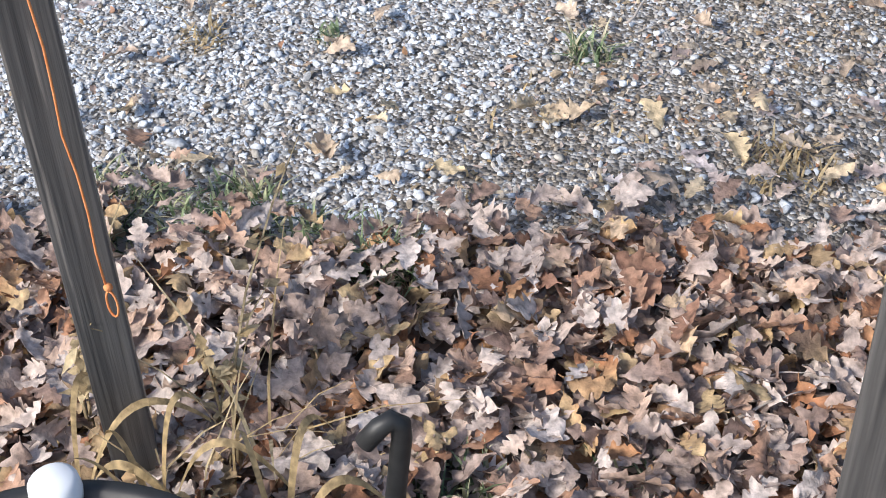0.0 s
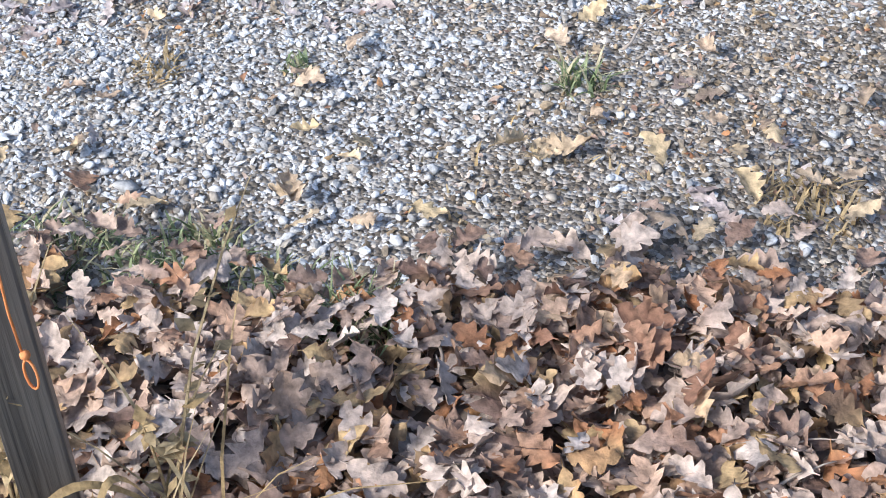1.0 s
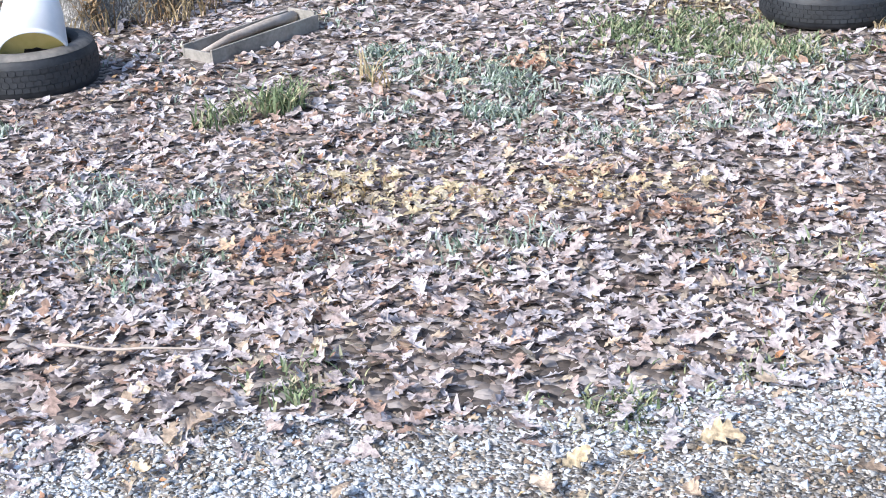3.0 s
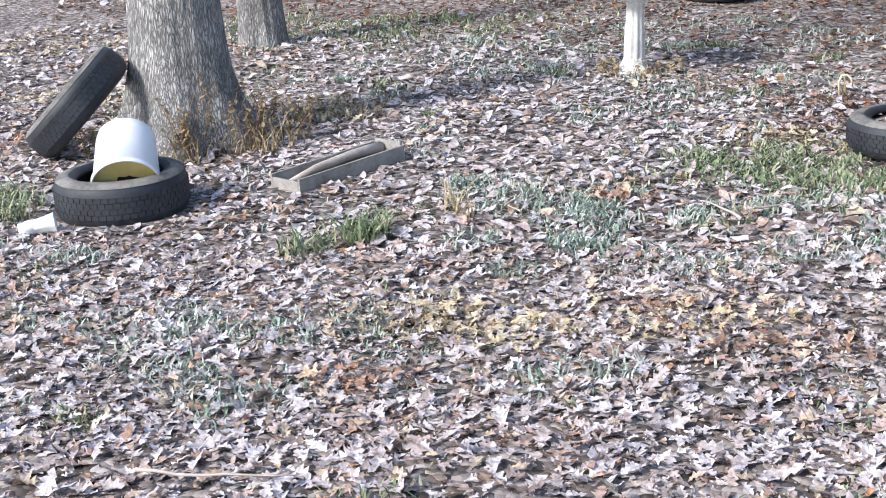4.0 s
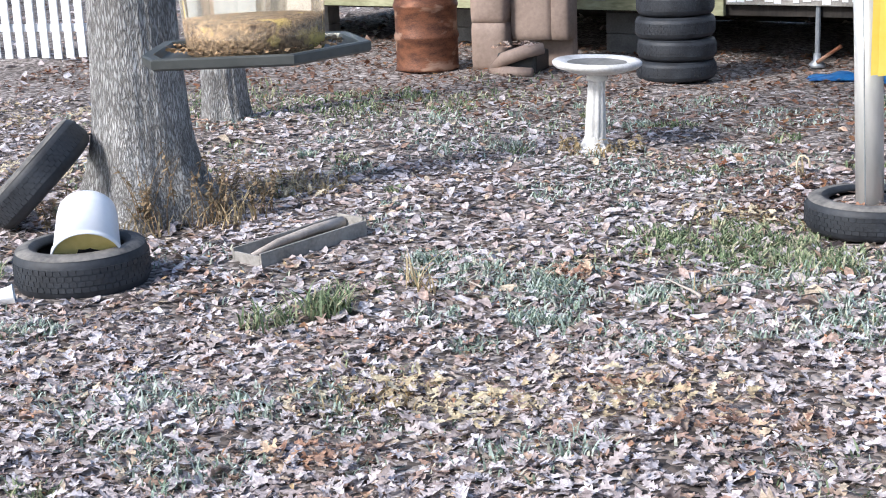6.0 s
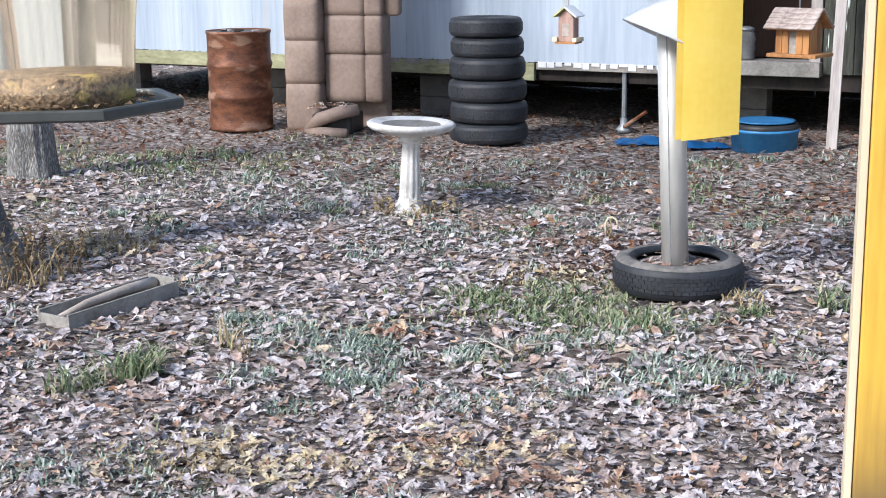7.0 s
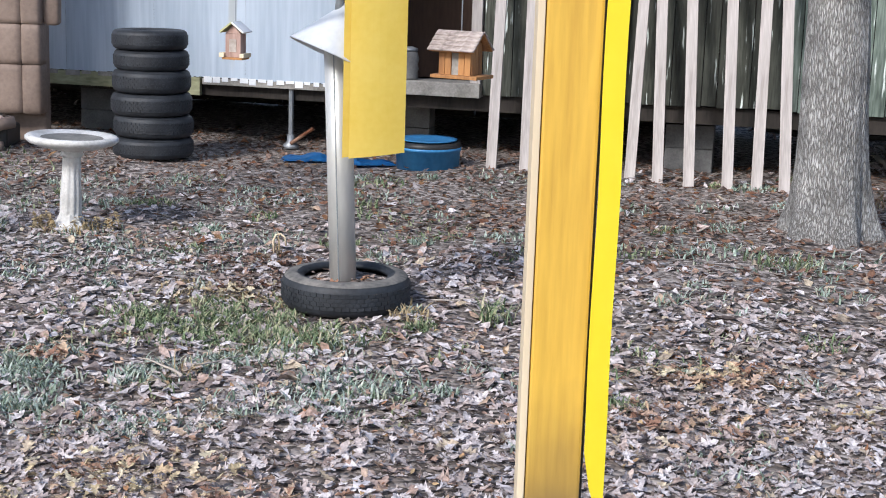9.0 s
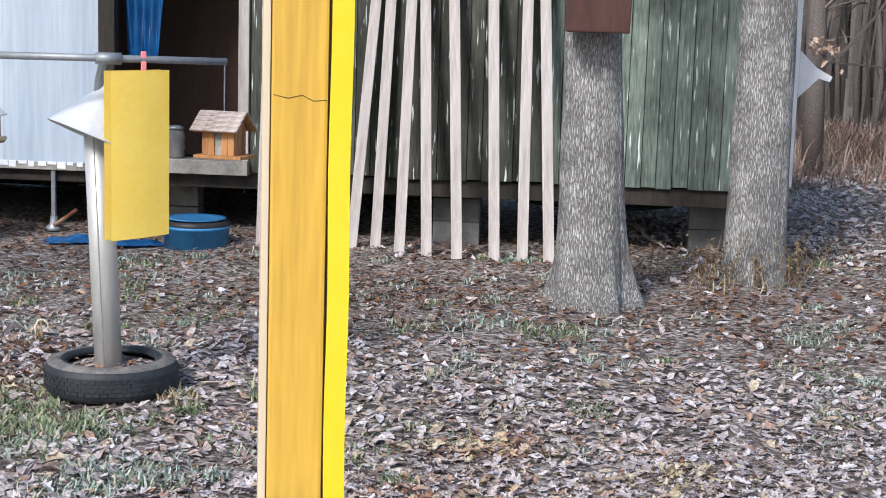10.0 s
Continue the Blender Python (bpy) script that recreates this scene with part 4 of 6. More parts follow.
def build_trough():
    t = thing("planter_trough", pose(-1.925, 6.50, -0.005, 0, -1.5, 58), "grey weathered wooden trough with a log in it", "trough")
    part("long_board", boxed(-0.345, -0.105, 0, 0.345, -0.091, 0.085, 0.003), M_GREYWOOD, t)
    part("long_board", boxed(-0.345, 0.091, 0, 0.345, 0.105, 0.085, 0.003), M_GREYWOOD, t)
    part("end_board", boxed(-0.345, -0.091, 0, -0.331, 0.091, 0.07, 0.003), M_GREYWOOD, t)
    part("end_board", boxed(0.331, -0.091, 0, 0.345, 0.091, 0.10, 0.003), M_GREYWOOD, t)
    part("bottom_board", boxed(-0.331, -0.091, 0.0, 0.331, 0.091, 0.018, 0), M_DARKWOOD, t, "dark bottom board")
    bm = tube([(-0.30, 0.045, 0.035), (-0.1, 0.05, 0.06), (0.15, 0.05, 0.068), (0.32, 0.04, 0.065)], [0.010, 0.019, 0.024, 0.028], 14)
    part("log", bm, M_LOG, t, "pale split log", smooth=True)
    return t


build_trough()


def build_tub():
    t = thing("blue_tub", pose(1.95, 11.47, -0.01), "round blue plastic tub with a black rim, on the leaves", "tub")
    part("shell", lathe([(0, -0.01), (0.25, -0.01), (0.265, 0.17), (0.272, 0.17), (0.272, 0.195), (0.255, 0.195), (0.24, 0.05), (0, 0.04)], 44), M_BLUE, t, smooth=True)
    part("rim", lathe([(0.252, 0.165), (0.270, 0.2), (0.262, 0.235), (0.225, 0.235), (0.225, 0.2)], 44), M_BLACKP, t, "black rim band", smooth=True)
    part("lid", lathe([(0, 0.235), (0.20, 0.238), (0.235, 0.245), (0.235, 0.255), (0.2, 0.25), (0, 0.243)], 40), M_BLUE, t, smooth=True)
    return t


build_tub()


def build_tarp(name, x0, y0, x1, y1, h, label, seed):
    bm = bmesh.new()
    nx, ny = 26, 12
    grid = []
    for i in range(nx):
        row = []
        for j in range(ny):
            u, v = i / (nx - 1), j / (ny - 1)
            px, py = x0 + (x1 - x0) * u, y0 + (y1 - y0) * v
            e = math.sin(math.pi * u) ** 0.5 * math.sin(math.pi * v) ** 0.5 if 0 < u < 1 and 0 < v < 1 else 0
            zz = 0.012 + e * h * (0.5 + 0.6 * noise.noise(Vector((px * 5, py * 5, seed))))
            row.append(bm.verts.new((px + 0.05 * noise.noise(Vector((v * 4, seed, 0))), py + 0.05 * noise.noise(Vector((u * 4, seed, 3))), max(zz, 0.0))))
        grid.append(row)
    for a, b in zip(grid, grid[1:]):
        for j in range(ny - 1):
            bm.faces.new((a[j], b[j], b[j + 1], a[j + 1]))
    r = bmesh.ops.solidify(bm, geom=bm.faces[:], thickness=0.004)
    ob = new(name, finish(bm, name, M_TARP, True))
    return tagged(ob, label, "tarp")


build_tarp("blue_tarp", 0.80, 11.72, 1.22, 11.90, 0.09, "crumpled blue tarp on the ground under the house edge", 2.0)
build_tarp("blue_tarp", 1.26, 11.52, 1.70, 11.68, 0.09, "crumpled blue tarp on the ground under the house edge", 5.0)


def build_curtain():
    bm = bmesh.new()
    cols = []
    for i in range(33):
        u = i / 32
        cols.append([bm.verts.new((1.58 + 0.32 * u + 0.05 * (u - 0.5) * (k - 1), 0.16 + 0.035 * math.sin(u * 30 + k), 1.48 + 0.36 * k)) for k in range(4)])
    for a, b in zip(cols, cols[1:]):
        for k in range(3):
            bm.faces.new((a[k], b[k], b[k + 1], a[k + 1]))
    bmesh.ops.solidify(bm, geom=bm.faces[:], thickness=0.004)
    ob = new("blue_curtain", finish(bm, "blue_curtain", M_TARP, True))
    ob.matrix_basis = HOUSE
    return tagged(ob, "blue tarp hanging in folds in the doorway", "tarp")


build_curtain()


def build_fence():
    f = thing("picket_fence", pose(-6.3, 14.0, 0, 0, 0, 174), "white painted picket fence with weathered boards", "fence")
    for k in range(30):
        x = k * 0.145
        part("picket", boxed(x, -0.01, 0.02 + random.uniform(-0.01, 0.02), x + 0.09, 0.01, 1.1, 0.003), M_WHITE, f, m=pose(0, 0, 0, 0, random.uniform(-0.6, 0.6), 0))
    for zz in (0.3, 0.85):
        part("rail", boxed(-0.1, -0.06, zz, 4.5, -0.02, zz + 0.08, 0.004), M_WHITE, f)
    return f


build_fence()


# ---- near the camera ----
def build_yellow_post():
    p = thing("yellow_post", pose(0.325, 1.228, 0, 0, 0, -11), "yellow stained square wooden post with pale edge", "post")
    part("shaft", boxed(-0.027, -0.026, 0.9, 0.0228, 0.03, 2.6, 0.003), M_YWOOD, p)
    part("foot_post", boxed(0.005, 0.0305, 0, 0.09, 0.085, 1.1, 0.004), M_POST, p, "dark grey foot lapped behind the yellow post")
    # cream strip paints the sunlit left side of the post
    part("lit_edge", boxed(-0.034, -0.027, 0.9, -0.0275, 0.03, 2.6, 0.001), M_CREAM, p, "pale edge strip with sunlight in its colour")
    # added backing: its dark colour gives the gap beside the strip its shade
    part("gap_backing", boxed(0.0231, -0.012, 0.9, 0.0260, 0.03, 2.6, 0.001), M_POST, p, "dark backing with the gap's shade in its colour")
    bm = bmesh.new()
    rows = []
    for k in range(41):
        z = 1.238 + 1.357 * k / 40
        w = 0.0190 * min(1.0, (k + 0.1) / 1.6)
        dy, right = -0.03, 0.0432 + 0.0006 * math.sin(k * 0.9)
        rows.append([bm.verts.new((right - w, -0.002 + dy, z)), bm.verts.new((right, -0.002 + dy, z)), bm.verts.new((right, 0.001 + dy, z)), bm.verts.new((right - w, 0.001 + dy, z))])
    for a, b in zip(rows, rows[1:]):
        for i in range(4):
            bm.faces.new((a[i], a[(i + 1) % 4], b[(i + 1) % 4], b[i]))
    bm.faces.new(rows[0])
    bm.faces.new(rows[-1])
    part("crack", tube([(-0.025, -0.0262, 1.712), (-0.012, -0.0264, 1.709), (0.0, -0.0264, 1.712), (0.010, -0.0264, 1.707), (0.0215, -0.0262, 1.708)], 0.0003, 5), M_DARKWOOD, p, "fine crack across the grain")
    part("sheet_strip", bm, M_LEMON, p, "bright yellow plastic strip")
    return p


build_yellow_post()


def build_dark_post():
    p = thing("dark_post", pose(-0.82, 1.2, 0, 0, 1.0, 26), "dark grey weathered wooden post with a hollow sleeve", "post")
    part("sleeve", boxed(-0.036, -0.03, 0, 0.042, 0.03, 1.24, 0.005), M_POST, p)
    part("upper_post", boxed(-0.06, -0.02, 1.245, -0.006, 0.03, 2.6, 0.004), M_POST, p)
    part("hook", tube([(0.01, -0.033, 1.245), (0.022, -0.035, 1.262), (0.036, -0.034, 1.25), (0.042, -0.034, 1.22)], 0.004, 8), M_GREYPIPE, p)
    part("strap", boxed(-0.036, -0.036, 1.16, -0.028, -0.0305, 1.26, 0.001), M_GREYPIPE, p)
    return p


build_dark_post()
beam = new("porch_beam", finish(boxed(-1.1, 1.17, 2.6, 0.9, 1.27, 2.72, 0.005), "porch_beam", M_POST))
tagged(beam, "dark wooden porch beam over the two posts", "beam")
arm = new("bracket_arm", finish(boxed(-0.605, 1.0, 2.72, -0.565, 1.95, 2.76, 0.004), "bracket_arm", M_POST))
tagged(arm, "wooden arm on the porch beam holding a feeder", "bracket")


def build_cord():
    pts = [(-0.765 + 0.012 * noise.noise(Vector((k * 0.6, 0, 0))) + 0.06 * max(0.0, min(2.3 - 0.1 * k, 0.7)), 1.163, 2.6 - (2.6 - 0.50) * k / 30) for k in range(31)]
    bm = tube(pts, 0.0019, 6)
    loop = [(-0.762 + 0.008 * math.sin(a), 1.163, 0.466 + 0.026 * math.cos(a)) for a in [2 * math.pi * k / 14 for k in range(15)]]
    tube(loop, 0.0019, 6, bm)
    bmesh.ops.create_uvsphere(bm, u_segments=10, v_segments=8, radius=0.007, matrix=Matrix.Translation((-0.762, 1.163, 0.5)))
    ob = new("orange_cord", finish(bm, "orange_cord", M_STRING, True))
    return tagged(ob, "orange cord with a knotted loop hanging on the post", "cord")


build_cord()


def build_cane():
    pts = [(-0.335, 0.90, 0.0), (-0.31, 0.925, 0.25), (-0.282, 0.95, 0.49), (-0.282, 0.95, 0.518), (-0.293, 0.947, 0.528), (-0.307, 0.94, 0.520), (-0.328, 0.93, 0.495)]
    ob = new("bent_pipe", finish(tube(pts, 0.0145, 14), "bent_pipe", M_BLACKP, True))
    return tagged(ob, "black bent metal pipe standing in the leaves", "pipe")


build_cane()


def build_pot():
    p = thing("black_tub", pose(-0.70, 0.605, 0), "wide black plastic garden tub near the post", "tub")
    shell = part("shell", lathe([(0, 0), (0.27, 0.0), (0.32, 0.30), (0.338, 0.305), (0.345, 0.32), (0.338, 0.335), (0.315, 0.338), (0.30, 0.3), (0.25, 0.05), (0, 0.04)], 56), M_BLACKP, p, smooth=True)
    part("soil_fill", lathe([(0, 0.22), (0.15, 0.225), (0.29, 0.21)], 28), M_SOIL, shell)
    part("cap", lathe([(0, 0.33), (0.036, 0.33), (0.038, 0.345), (0.036, 0.366), (0.028, 0.374), (0, 0.376)], 24), M_BUCKET, shell, "white plastic cap", m=pose(-0.078, 0.300, 0.0), smooth=True)
    return p


build_pot()


def build_feeder():
    f = thing("hanging_feeder", pose(-0.585, 1.82, 1.518, 0, 0, 18), "clear amber bird feeder jar above a dark hexagonal tray", "bird feeder")
    outline = ((-0.145, -0.05), (-0.13, -0.11), (0.045, -0.135), (0.15, -0.03), (0.13, 0.10), (0.0, 0.15), (-0.125, 0.10))
    bm = bmesh.new()
    rings = [[bm.verts.new((x * k, y * k, z)) for x, y in outline] for k, z in ((0.0001, 0.0), (0.97, 0.0), (1.0, 0.003), (1.0, 0.013), (0.985, 0.015), (0.90, 0.0145), (0.87, 0.006), (0.0001, 0.005))]
    for a, b in zip(rings, rings[1:]):
        for i in range(7):
            bm.faces.new((a[i], a[(i + 1) % 7], b[(i + 1) % 7], b[i]))
    part("tray", bm, M_TRAY, f)
    glass = bpy.data.materials.new("clear_plastic")
    glass.use_nodes = True
    g = glass.node_tree.nodes["Principled BSDF"]
    g.inputs["Base Color"].default_value = (0.95, 0.86, 0.70, 1)
    g.inputs["Roughness"].default_value = 0.08
    g.inputs["Transmission Weight"].default_value = 0.85
    g.inputs["IOR"].default_value = 1.2
    jar = part("jar", lathe([(0.092, 0.03), (0.096, 0.10), (0.102, 0.16), (0.106, 0.22), (0.106, 0.30), (0.10, 0.33), (0.0, 0.33)], 40), glass, f, "clear yellowed plastic jar", smooth=True)
    jar.visible_shadow = False
    part("seed_fill", lathe([(0, 0.008), (0.09, 0.008), (0.0915, 0.03), (0.0925, 0.05), (0.06, 0.056), (0, 0.06)], 32, lambda a, z: 1 + 0.012 * math.sin(5 * a + z * 60)), M_SEEDMASS, jar, "heap of mixed seed", smooth=True)
    part("lid", lathe([(0, 0.33), (0.115, 0.33), (0.12, 0.345), (0.06, 0.39), (0, 0.40)], 32), M_TRAY, f, smooth=True)
    part("hanger", tube([(0, 0, 0.39), (0, 0, 1.203)], 0.003, 6), M_GREYPIPE, f)
    v, t = [], []
    for k in range(260):
        a, r = random.uniform(0, 6.28), 0.085 + 0.03 * random.random()
        c = np.array((r * math.cos(a), 0.9 * r * math.sin(a), 0.016))
        q = np.random.uniform(-0.006, 0.006, (4, 3)) + c
        q[:, 2] = np.abs(q[:, 2] - 0.016) + 0.013
        t.append((len(v), len(v) + 1, len(v) + 2))
        t.append((len(v), len(v) + 2, len(v) + 3))
        v.extend(q)
    ob = new("loose_seed", mesh_from("loose_seed", np.array(v), np.array(t), M_SEED, False))
    ob.parent = f
    return f


build_feeder()

# ---- gravel, leaves, grass ----
rng = np.random.default_rng(7)


def gravel_share(x, y):
    """How densely stones lie: 1 on the drive, thinning at its edges, bare trodden earth on one side."""
    near = 1.80 + 0.03 * np.sin(5 * x) + 0.15 * np.clip(x + 0.5, 0, 1)
    far = 3.10 + 0.28 * (x + 0.65) + 0.06 * np.sin(3 * x)
    s = np.clip((y - near) / 0.10, 0, 1) * np.clip((far - y) / 0.25, 0, 1)
    earth = np.exp(-(((x - 0.05) / 0.5) ** 2 + ((y - 2.08) / 0.22) ** 2))
    return s * (1 - 0.55 * earth)


def ico():
    bm = bmesh.new()
    bmesh.ops.create_icosphere(bm, subdivisions=1, radius=1)
    bm.verts.ensure_lookup_table()
    v = np.array([p.co for p in bm.verts])
    f = np.array([[p.index for p in q.verts] for q in bm.faces])
    bm.free()
    return v, f


def rotations(n, tilt):
    """n random turns about z, each tipped by up to tilt radians."""
    a, b, c = rng.uniform(0, 2 * np.pi, n), rng.normal(0, tilt, n), rng.normal(0, tilt, n)
    ca, sa, cb, sb, cc, sc = np.cos(a), np.sin(a), np.cos(b), np.sin(b), np.cos(c), np.sin(c)
    rz = np.stack([np.stack([ca, -sa, 0 * a], -1), np.stack([sa, ca, 0 * a], -1), np.stack([0 * a, 0 * a, 1 + 0 * a], -1)], 1)
    rx = np.stack([np.stack([1 + 0 * a, 0 * a, 0 * a], -1), np.stack([0 * a, cb, -sb], -1), np.stack([0 * a, sb, cb], -1)], 1)
    ry = np.stack([np.stack([cc, 0 * a, sc], -1), np.stack([0 * a, 1 + 0 * a, 0 * a], -1), np.stack([-sc, 0 * a, cc], -1)], 1)
    return rx @ ry @ rz


def scatter(shapes, faces, places, sizes, turns, pick):
    """Arrays of vertices and faces for many placed copies of a few shapes with equal faces."""
    nv = shapes.shape[1]
    v = shapes[pick] * sizes[:, None, :]
    v = np.einsum("nij,nkj->nki", turns, v) + places[:, None, :]
    f = faces[None] + (np.arange(len(places)) * nv)[:, None, None]
    return v.reshape(-1, 3), f.reshape(-1, faces.shape[1])


def stone_shapes(count=14):
    v, f = ico()
    out = []
    for k in range(count):
        d = np.array([noise.noise(Vector(p * 1.3) + Vector((k * 7.1, 0, 0))) for p in v])
        out.append(v * (1 + 0.6 * d)[:, None])
    return np.array(out), f


STONES, STONE_F = stone_shapes()


def earthy(x, y):
    """Where the drive is trodden and earthy instead of clean: 0 to 1."""
    line = -0.72 + 0.62 * (y - 1.9) + 0.10 * np.sin(4 * y) + 0.05 * np.sin(11 * y)
    e = np.clip((x - line) / 0.22, 0, 1) * np.clip((3.15 - y) / 0.5, 0, 1)
    blot = np.array([noise.noise(Vector((a * 2.3, b * 2.3, 4.0))) for a, b in zip(x, y)])
    return np.clip(e * 0.9 + np.clip(blot * 2.2 - 0.45, 0, 0.7), 0, 1)


def build_gravel():
    n = 86000
    x, y = rng.uniform(-1.95, 1.35, n), rng.uniform(1.8, 3.75, n)
    dirt = earthy(x, y)
    keep = rng.random(n) < gravel_share(x, y) * (1 - 0.45 * dirt)
    x, y, dirt = x[keep], y[keep], dirt[keep]
    soiled = rng.random(len(x)) < dirt * 0.85 + 0.05
    made = []
    for mask, mat, label in ((~soiled, M_STONE, "pale blue-grey gravel of a drive between leaf drifts"), (soiled, M_STONE_DIRTY, "brown earthy gravel trodden into the drive")):
        px, py = x[mask], y[mask]
        n = len(px)
        size = rng.lognormal(np.log(0.0044), 0.32, n)[:, None] * np.stack([rng.uniform(1.0, 1.8, n), rng.uniform(0.75, 1.15, n), rng.uniform(0.45, 0.75, n)], 1)
        z = ground_height(px, py) + size[:, 2] * rng.uniform(0.1, 1.9, n)
        v, f = scatter(STONES, STONE_F, np.stack([px, py, z], 1), size, rotations(n, 0.35), rng.integers(0, len(STONES), n))
        made.append(tagged(new("gravel", mesh_from("gravel", v, f, mat, False)), label, "gravel", kind="stuff"))
    ob = made[0]
    meshes = [mesh_from("stone", STONES[k], STONE_F, M_STONE_ONE) for k in range(len(STONES))]
    for k in range(160):
        px, py = rng.uniform(-1.25, 0.5), rng.uniform(1.98, 2.7)
        s = rng.uniform(0.007, 0.011)
        st = new("stone", meshes[k % len(meshes)])
        st.parent = ob
        st.matrix_basis = pose(px, py, float(ground_height(px, py)) + 0.012, rng.uniform(-15, 15), rng.uniform(-15, 15), rng.uniform(0, 360)) @ Matrix.Diagonal((s * 1.3, s, s * 0.7, 1))
    # a few larger stones
    for px, py, s in ((-1.03, 2.08, 0.022), (-1.29, 2.02, 0.022)):
        st = new("pale_stone", meshes[3])
        st.matrix_basis = pose(px, py, 0.025, 0, 0, 70) @ Matrix.Diagonal((s * 0.8, s * 1.5, s * 0.7, 1))
        tagged(st, "long pale stone on the gravel", "stone")
    return ob


build_gravel()


def build_bed():
    """Packed grit under the loose stones."""
    xs, ys = np.linspace(-9, 9, 81), np.linspace(1.78, 2.98, 41)
    xx, yy = np.meshgrid(xs, ys)
    yy = yy + np.clip(0.24 * (xx + 0.65), -0.45, 0.6) * (yy - 1.78) / 1.20 + 0.03 * np.sin(5 * xx)
    verts = np.stack([xx, yy, ground_height(xx, yy) + 0.004], -1).reshape(-1, 3)
    i = (np.arange(40)[:, None] * 81 + np.arange(80)[None]).ravel()
    ob = new("drive_bed", mesh_from("drive_bed", verts, np.stack([i, i + 1, i + 82, i + 81], 1), M_GRIT))
    return tagged(ob, "packed grey-brown grit under the drive's loose gravel", "drive", kind="structure")


build_bed()


# half width along an oak leaf: swelling lobes with deep bays between them
OAK_FINE = ((0.0, 0.010), (0.10, 0.015), (0.17, 0.10), (0.25, 0.18), (0.31, 0.17), (0.36, 0.11), (0.45, 0.26), (0.53, 0.28), (0.58, 0.15), (0.68, 0.24), (0.75, 0.22), (0.80, 0.12), (0.88, 0.14), (0.95, 0.10), (1.0, 0.02))
OAK_MID = ((0.0, 0.012), (0.21, 0.15), (0.30, 0.08), (0.46, 0.28), (0.54, 0.11), (0.69, 0.25), (0.77, 0.10), (0.89, 0.13), (1.0, 0.01))
OAK_FAR = ((0.0, 0.03), (0.3, 0.20), (0.5, 0.25), (0.72, 0.22), (1.0, 0.02))


def leaf_shape(seed, profile, across):
    """A lobed oak leaf, one unit long, curled and crumpled."""
    r = np.random.default_rng(seed)
    t = np.array([p[0] for p in profile])
    stations = len(t)
    lobes = np.array([p[1] for p in profile]) * r.uniform(0.85, 1.15)
    tip = np.clip(lobes - 0.10, 0, 1)
    cols = np.linspace(-1, 1, across)
    out = np.zeros((stations, across, 3))
    curl, roll, twist, bend, fold = r.uniform(-0.5, 0.7), r.uniform(-1.6, 2.6), r.uniform(-0.9, 0.9), r.uniform(-0.2, 0.2), r.uniform(-0.2, 0.45)
    ph = r.uniform(0, 6.28, 3)
    edge = {-1.0: r.uniform(0.8, 1.15, stations), 1.0: r.uniform(0.8, 1.15, stations)}
    for k, s in enumerate(cols):
        wide = s * lobes * (edge[-1.0] if s < 0 else edge[1.0])
        px = t - 0.5 + 0.25 * abs(s) * tip
        py = wide + bend * (t - 0.5) ** 2 * 4
        pz = curl * (t - 0.5) ** 2 + roll * wide ** 2 + fold * np.abs(wide) + twist * (t - 0.5) * wide
        pz = pz + 0.05 * np.sin(9 * t + ph[1] + 3 * s) * abs(s) + 0.03 * np.sin(21 * t + ph[2] + 5 * s) * abs(s)
        out[:, k] = np.stack([px, py, pz], 1)
    out[..., 2] -= np.quantile(out[..., 2], 0.2)
    i = (np.arange(stations - 1)[:, None] * across + np.arange(across - 1)[None]).ravel()
    return out.reshape(-1, 3), np.stack([i, i + 1, i + across + 1, i + across], 1)


def leaf_set(count, profile, base, across=3):
    made = [leaf_shape(base + k, profile, across) for k in range(count)]
    return np.array([m[0] for m in made]), made[0][1]


LEAVES, LEAF_F = leaf_set(36, OAK_FINE, 100, 5)
LEAVES_MID, LEAF_MID_F = leaf_set(30, OAK_MID, 200)
LEAVES_FAR, LEAF_FAR_F = leaf_set(30, OAK_FAR, 300)

# yard things that stand where leaves would pass through them: x, y, radius
SOLID = ((-2.765, 5.86, 0.36), (0.787, 6.97, 0.36), (-3.0, 7.28, 0.34), (-3.52, 10.15, 0.18), (4.12, 8.62, 0.28), (5.70, 9.22, 0.22), (-0.69, 8.90, 0.15), (-2.52, 12.96, 0.30), (-0.26, 12.06, 0.34), (1.95, 11.47, 0.29), (-0.8, 0.6, 0.33)) + tuple((-2.11 + 0.062 * k, 6.19 + 0.1 * k, 0.13) for k in range(7))


def clear(x, y):
    ok = np.ones(len(x), bool)
    for px, py, r in SOLID:
        ok &= (x - px) ** 2 + (y - py) ** 2 > r * r
    return ok


def leaves(name, n, x0, x1, y0, y1, shapes, faces, size, tilt, pile, weight, label, mat=None, base=-0.012):
    x, y = rng.uniform(x0, x1, n), rng.uniform(y0, y1, n)
    keep = (rng.random(n) < weight(x, y)) & clear(x, y)
    x, y = x[keep], y[keep]
    n = len(x)
    s = rng.lognormal(np.log(size), 0.22, n)
    z = ground_height(x, y) + rng.random(n) ** 1.4 * pile + base
    sizes = np.stack([s, s * rng.uniform(0.8, 1.15, n), s * rng.uniform(0.5, 1.0, n)], 1)
    v, f = scatter(shapes, faces, np.stack([x, y, z], 1), sizes, rotations(n, tilt), rng.integers(0, len(shapes), n))
    ob = new(name, mesh_from(name, v, f, mat or M_LEAF))
    return tagged(ob, label, "leaves", kind="stuff")


